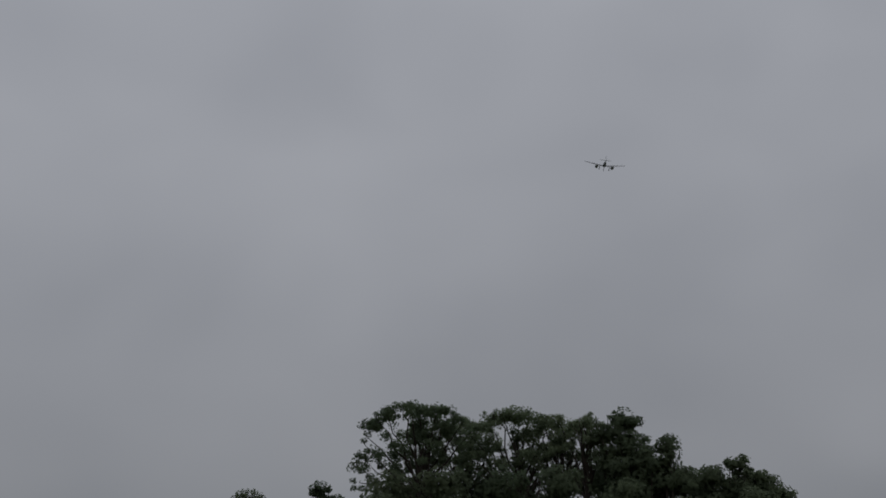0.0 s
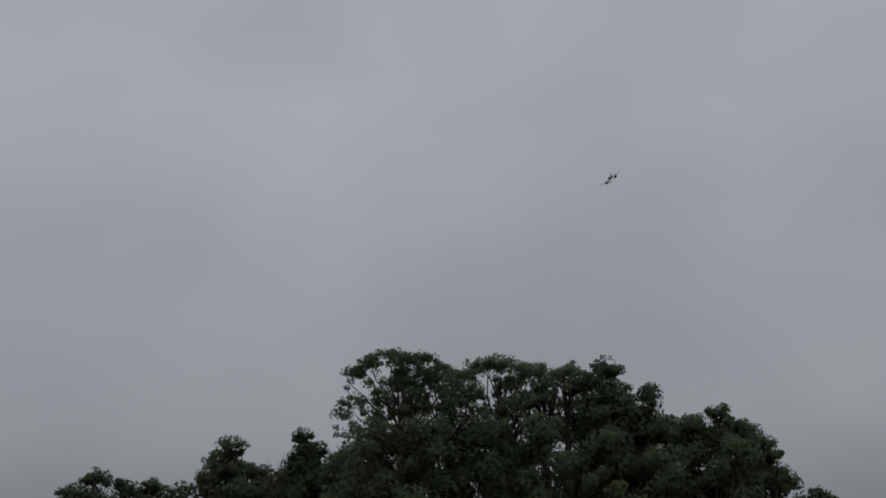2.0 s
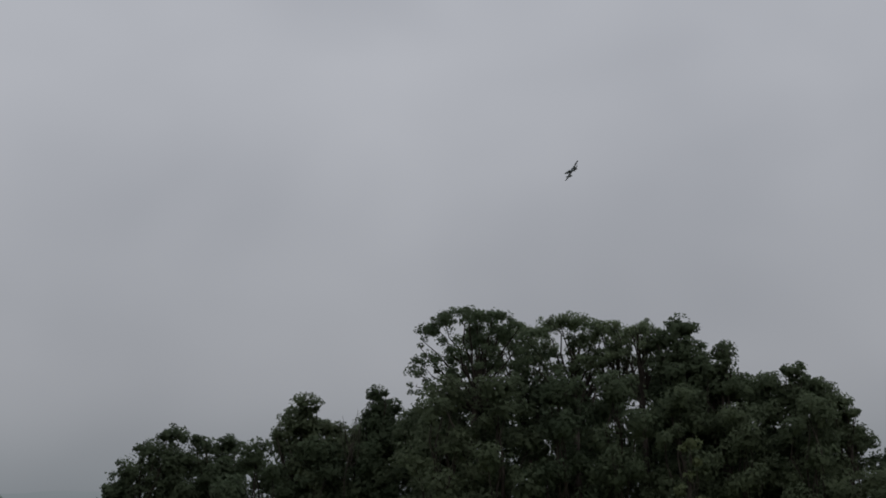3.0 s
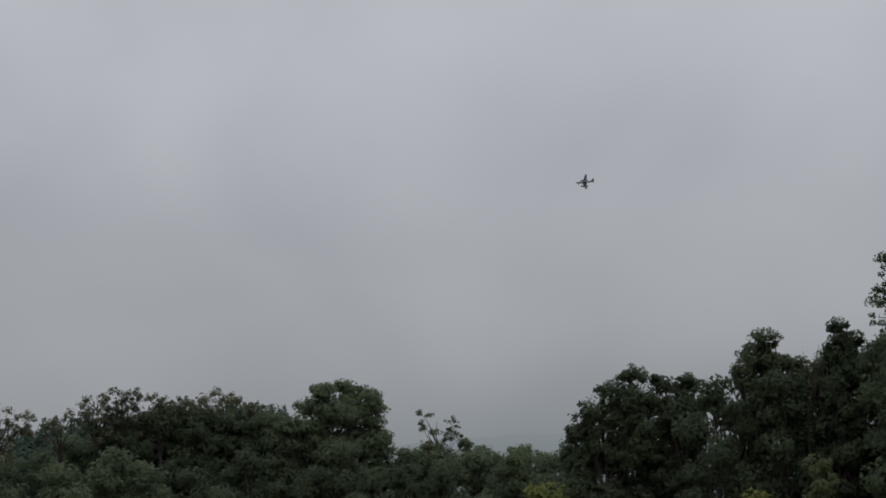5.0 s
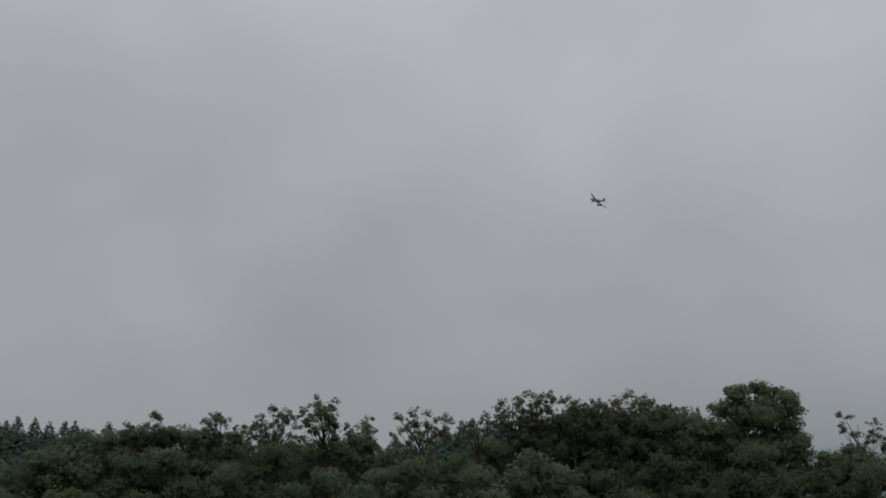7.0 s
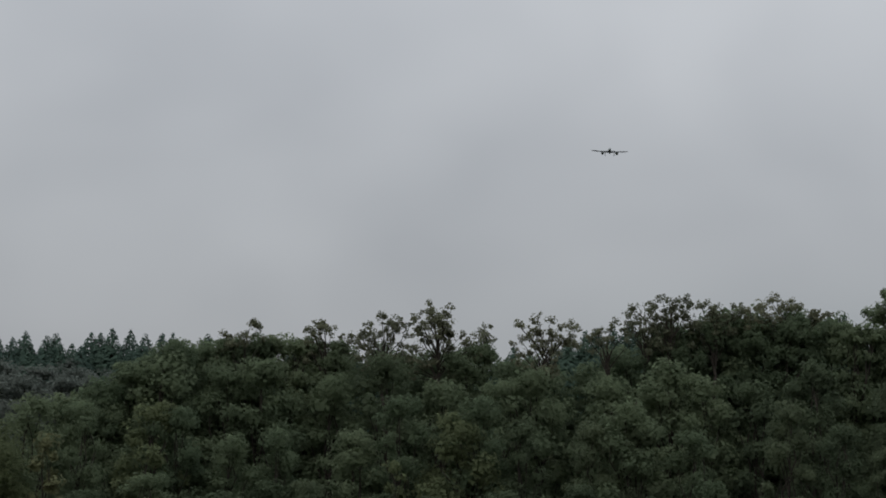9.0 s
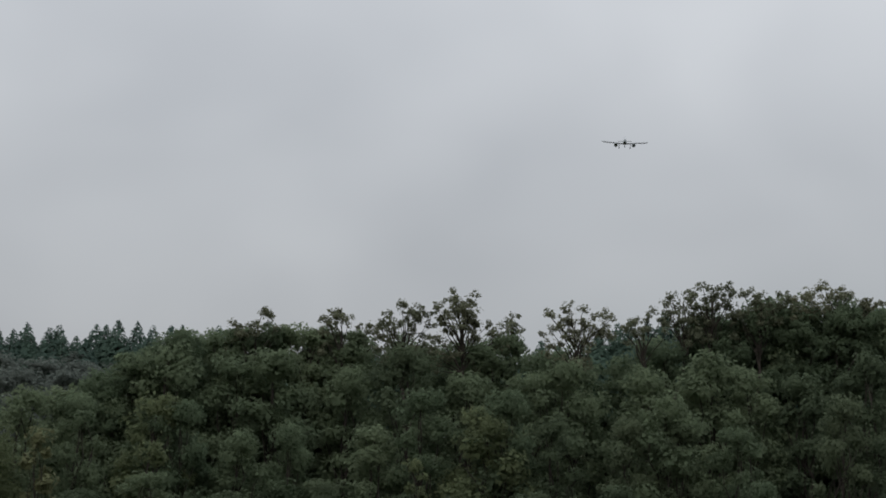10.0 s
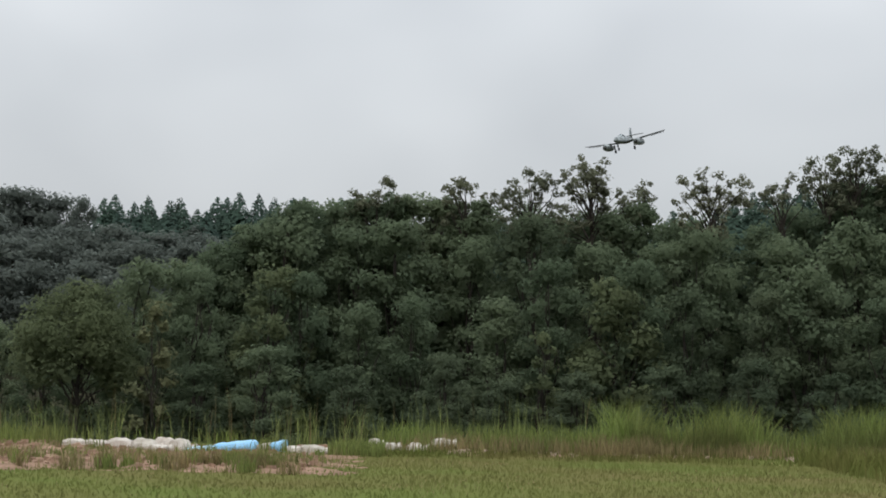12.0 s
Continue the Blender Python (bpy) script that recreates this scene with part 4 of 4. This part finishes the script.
# ---- the model jet ----
def ringed(sections, n):
    """Loft through closed rings of n points each; both ends closed."""
    bm = bmesh.new()
    rings = [[bm.verts.new(p) for p in s] for s in sections]
    for a, b in zip(rings, rings[1:]):
        for k in range(n):
            bm.faces.new((a[k], a[(k + 1) % n], b[(k + 1) % n], b[k]))
    bm.faces.new(rings[0])
    bm.faces.new(rings[-1])
    return bm


def aerofoil(lead, chord, thick, at, axis):
    """A closed wing section: nose towards +y; axis says whether it stands along x (wing) or z (fin)."""
    out = []
    for u, t in ((0, 0), (0.04, 0.5), (0.15, 0.9), (0.35, 1.0), (0.65, 0.62), (1, 0.06), (1, -0.06), (0.65, -0.4), (0.35, -0.62), (0.15, -0.6), (0.04, -0.4)):
        yy, tt = lead - u * chord, t * thick / 2
        out.append((at[0], yy, at[1] + tt) if axis == "x" else (at[0] + tt * 1.1, yy, at[1]))
    return out


def paint_under(ob, limit=-0.25):
    """The second, pale paint on faces that look down."""
    ob.data.materials.append(BELLY)
    for p in ob.data.polygons:
        if p.normal.z < limit:
            p.material_index = 1


def build_jet():
    """A twin-engined swept-wing model jet of 2.2 m span, wheels down; the nose points along +y."""
    jet = new("model_jet")
    body = []
    n = 18
    for y, w, h, z in ((0.87, 0.012, 0.012, -0.01), (0.83, 0.05, 0.055, -0.005), (0.73, 0.095, 0.10, 0.0), (0.54, 0.135, 0.145, 0.005), (0.3, 0.158, 0.172, 0.01), (0.0, 0.160, 0.176, 0.012),
                       (-0.3, 0.138, 0.158, 0.018), (-0.6, 0.098, 0.122, 0.03), (-0.83, 0.055, 0.075, 0.045), (-0.98, 0.02, 0.03, 0.055)):
        ring = []
        for k in range(n):
            a = 2 * math.pi * k / n
            c, s = math.cos(a), math.sin(a)
            flare = 1.0 - 0.22 * s  # the belly is broader than the spine
            ring.append((c * w * 0.57 * flare, y, z + s * h * 0.69 * (1.0 if s > 0 else 0.82)))
        body.append(ring)
    ob = part("fuselage", ringed(body, n), MOTTLE, jet, "mottled grey fuselage with pale underside")
    paint_under(ob)
    canopy = []
    for y, w, h in ((0.30, 0.01, 0.01), (0.24, 0.055, 0.05), (0.14, 0.072, 0.085), (0.0, 0.07, 0.085), (-0.12, 0.05, 0.055), (-0.2, 0.015, 0.01)):
        canopy.append([(math.cos(2 * math.pi * k / 12) * w * 0.8, y, 0.110 + math.sin(2 * math.pi * k / 12) * h * 0.8) for k in range(12)])
    cp = part("canopy", ringed(canopy, 12), GLASS, jet, "clear bubble canopy")
    for y in (0.16, 0.02):
        bm = bmesh.new()
        segs = 12
        vs = []
        for k in range(segs + 1):
            a = math.pi * k / segs
            for dy, gr in ((-0.008, 1.03), (0.008, 1.03)):
                vs.append(bm.verts.new((math.cos(a) * 0.058 * gr, y + dy, 0.110 + math.sin(a) * 0.069 * gr)))
        for k in range(segs):
            bm.faces.new((vs[2 * k], vs[2 * k + 1], vs[2 * k + 3], vs[2 * k + 2]))
        part("canopy_frame", bm, PAINT, cp)
    for side in (-1, 1):
        secs = []
        for t in (0, 0.25, 0.5, 0.8, 0.96, 1.0):
            xx = side * (0.06 + 1.04 * t)
            chord = 0.42 * (1 - t) + 0.165 * t
            if t == 1.0:
                chord *= 0.6
            lead = 0.20 - 0.30 * t - (0.02 if t == 1.0 else 0)
            secs.append(aerofoil(lead, chord, chord * 0.11, (xx, -0.06 + 0.115 * t), "x"))
        ob = part("wing", ringed(secs, 11), PAINT, jet)
        bm = bmesh.new()
        bmesh.ops.create_cube(bm, size=1)
        bmesh.ops.transform(bm, matrix=pose(side * 0.86, -0.262, 0.014, 0, -6 * side, -4.5 * side) @ Matrix.Diagonal((0.34, 0.012, 0.014, 1)), verts=bm.verts)
        part("aileron_gap", bm, DARK, ob)
        eng = []
        for y, r in ((0.36, 0.060), (0.33, 0.074), (0.22, 0.086), (0.02, 0.090), (-0.18, 0.080), (-0.30, 0.060), (-0.36, 0.046)):
            eng.append([(side * 0.42 + math.cos(2 * math.pi * k / 18) * r, y, -0.110 + math.sin(2 * math.pi * k / 18) * r * 1.06) for k in range(18)])
        nac = part("engine_nacelle", ringed(eng, 18), MOTTLE, jet, "mottled grey engine nacelle")
        paint_under(nac, -0.1)
        for y, r, nm, mt in ((0.364, 0.055, "intake", DARK), (-0.366, 0.039, "exhaust", STEEL)):
            bm = bmesh.new()
            bmesh.ops.create_cone(bm, segments=18, radius1=r, radius2=r * 0.55, depth=0.02, cap_ends=True)
            bmesh.ops.transform(bm, matrix=pose(side * 0.42, y, -0.110, 90 if y < 0 else -90, 0, 0), verts=bm.verts)
            part(nm, bm, mt, nac)
        bm = bmesh.new()
        bmesh.ops.create_cone(bm, segments=12, radius1=0.026, radius2=0.004, depth=0.07, cap_ends=True)
        bmesh.ops.transform(bm, matrix=pose(side * 0.42, 0.39, -0.110, -90, 0, 0), verts=bm.verts)
        part("intake_cone", bm, STEEL, nac)
        secs = [aerofoil(-0.72 - 0.14 * t, 0.20 - 0.09 * t, 0.018, (side * (0.015 + 0.31 * t), 0.155), "x") for t in (0, 0.5, 0.92, 1.0)]
        part("tailplane", ringed(secs, 11), PAINT, jet)
    secs = [aerofoil(-0.60 - 0.24 * t, 0.34 - 0.19 * t, 0.026, (0, 0.06 + 0.31 * t), "z") for t in (0, 0.4, 0.85, 1.0)]
    part("fin", ringed(secs, 11), MOTTLE, jet)
    for x, y, top, name in ((0, 0.58, -0.08, "nose_gear"), (-0.26, -0.02, -0.07, "main_gear"), (0.26, -0.02, -0.07, "main_gear")):
        foot = -0.24
        bm = bmesh.new()
        bmesh.ops.create_cone(bm, segments=10, radius1=0.008, radius2=0.013, depth=top - foot, cap_ends=True)
        bmesh.ops.transform(bm, matrix=pose(x, y, (top + foot) / 2), verts=bm.verts)
        strut = part(name, bm, STEEL, jet)
        wr = 0.042 if name == "nose_gear" else 0.052
        bm = bmesh.new()
        bmesh.ops.create_cone(bm, segments=18, radius1=wr, radius2=wr, depth=0.036, cap_ends=True)
        bmesh.ops.bevel(bm, geom=[e for e in bm.edges if len(e.link_faces) == 2 and e.calc_face_angle() > 1], offset=0.01, segments=2, affect="EDGES")
        bmesh.ops.transform(bm, matrix=pose(x, y, foot, 0, 90, 0), verts=bm.verts)
        part("wheel", bm, RUBBER, strut)
        bm = bmesh.new()
        bmesh.ops.create_cube(bm, size=1)
        bmesh.ops.transform(bm, matrix=pose(x + (0.03 if x > 0 else -0.03 if x < 0 else 0.022), y - 0.02, (top + foot) / 2 + 0.02) @ Matrix.Diagonal((0.004, 0.08, 0.09, 1)), verts=bm.verts)
        bmesh.ops.bevel(bm, geom=bm.edges[:], offset=0.0015, segments=1, affect="EDGES")
        part("gear_door", bm, BELLY, strut)
    return tagged(jet, "grey-green twin-engined model jet in flight with its wheels down", "model aircraft")


jet = build_jet()


def flying(x, y, z, heading, climb, bank):
    """A pose in the air. heading: degrees left of north; bank: degrees to the left."""
    return pose(x, y, z, 0, 0, heading) @ pose(0, 0, 0, climb) @ pose(0, 0, 0, 0, -bank)


def motions():
    walk(jet, [
        (0.0, flying(60.66, 58.00, 31.23, -43.3, 14.0, -9.0)),
        (0.5, flying(67.27, 63.70, 33.56, -43.6, 14.0, -6.0)),
        (1.0, flying(76.19, 71.06, 36.89, -43.0, 12.0, 9.0)),
        (1.5, flying(83.07, 76.86, 38.38, -41.2, 11.0, 23.0)),
        (2.0, flying(88.66, 82.83, 39.13, -34.9, 10.0, 38.0)),
        (2.5, flying(87.86, 85.70, 37.93, -23.7, 8.0, 56.0)),
        (4.3, flying(86.54, 130.98, 41.89, 41.5, -2.0, 54.0)),
        (4.5, flying(83.78, 135.32, 41.86, 46.2, -2.0, 54.0)),
        (5.0, flying(73.59, 141.59, 40.61, 59.5, -2.0, 55.0)),
        (5.5, flying(62.82, 146.11, 39.52, 75.7, -2.0, 49.0)),
        (6.0, flying(51.52, 146.48, 38.56, 91.0, -3.0, 63.0)),
        (6.5, flying(41.04, 142.90, 36.90, 116.0, -6.0, 57.0)),
        (7.0, flying(33.27, 138.18, 34.91, 130.4, -8.0, 45.0)),
        (7.5, flying(27.38, 130.77, 31.90, 151.1, -8.0, 30.0)),
        (9.5, flying(15.91, 98.31, 20.72, 169.8, -3.0, 0.0)),
        (10.0, flying(14.13, 91.57, 18.86, 170.0, -7.0, 2.0)),
        (10.5, flying(12.02, 82.29, 15.18, 170.1, -14.0, -5.0)),
        (11.0, flying(10.33, 75.93, 12.21, 170.7, -14.0, -5.0)),
        (11.5, flying(8.25, 69.12, 9.70, 165.7, -9.0, -21.0)),
        (12.0, flying(5.15, 62.18, 7.98, 158.5, -7.0, -10.0)),
    ])


motions()
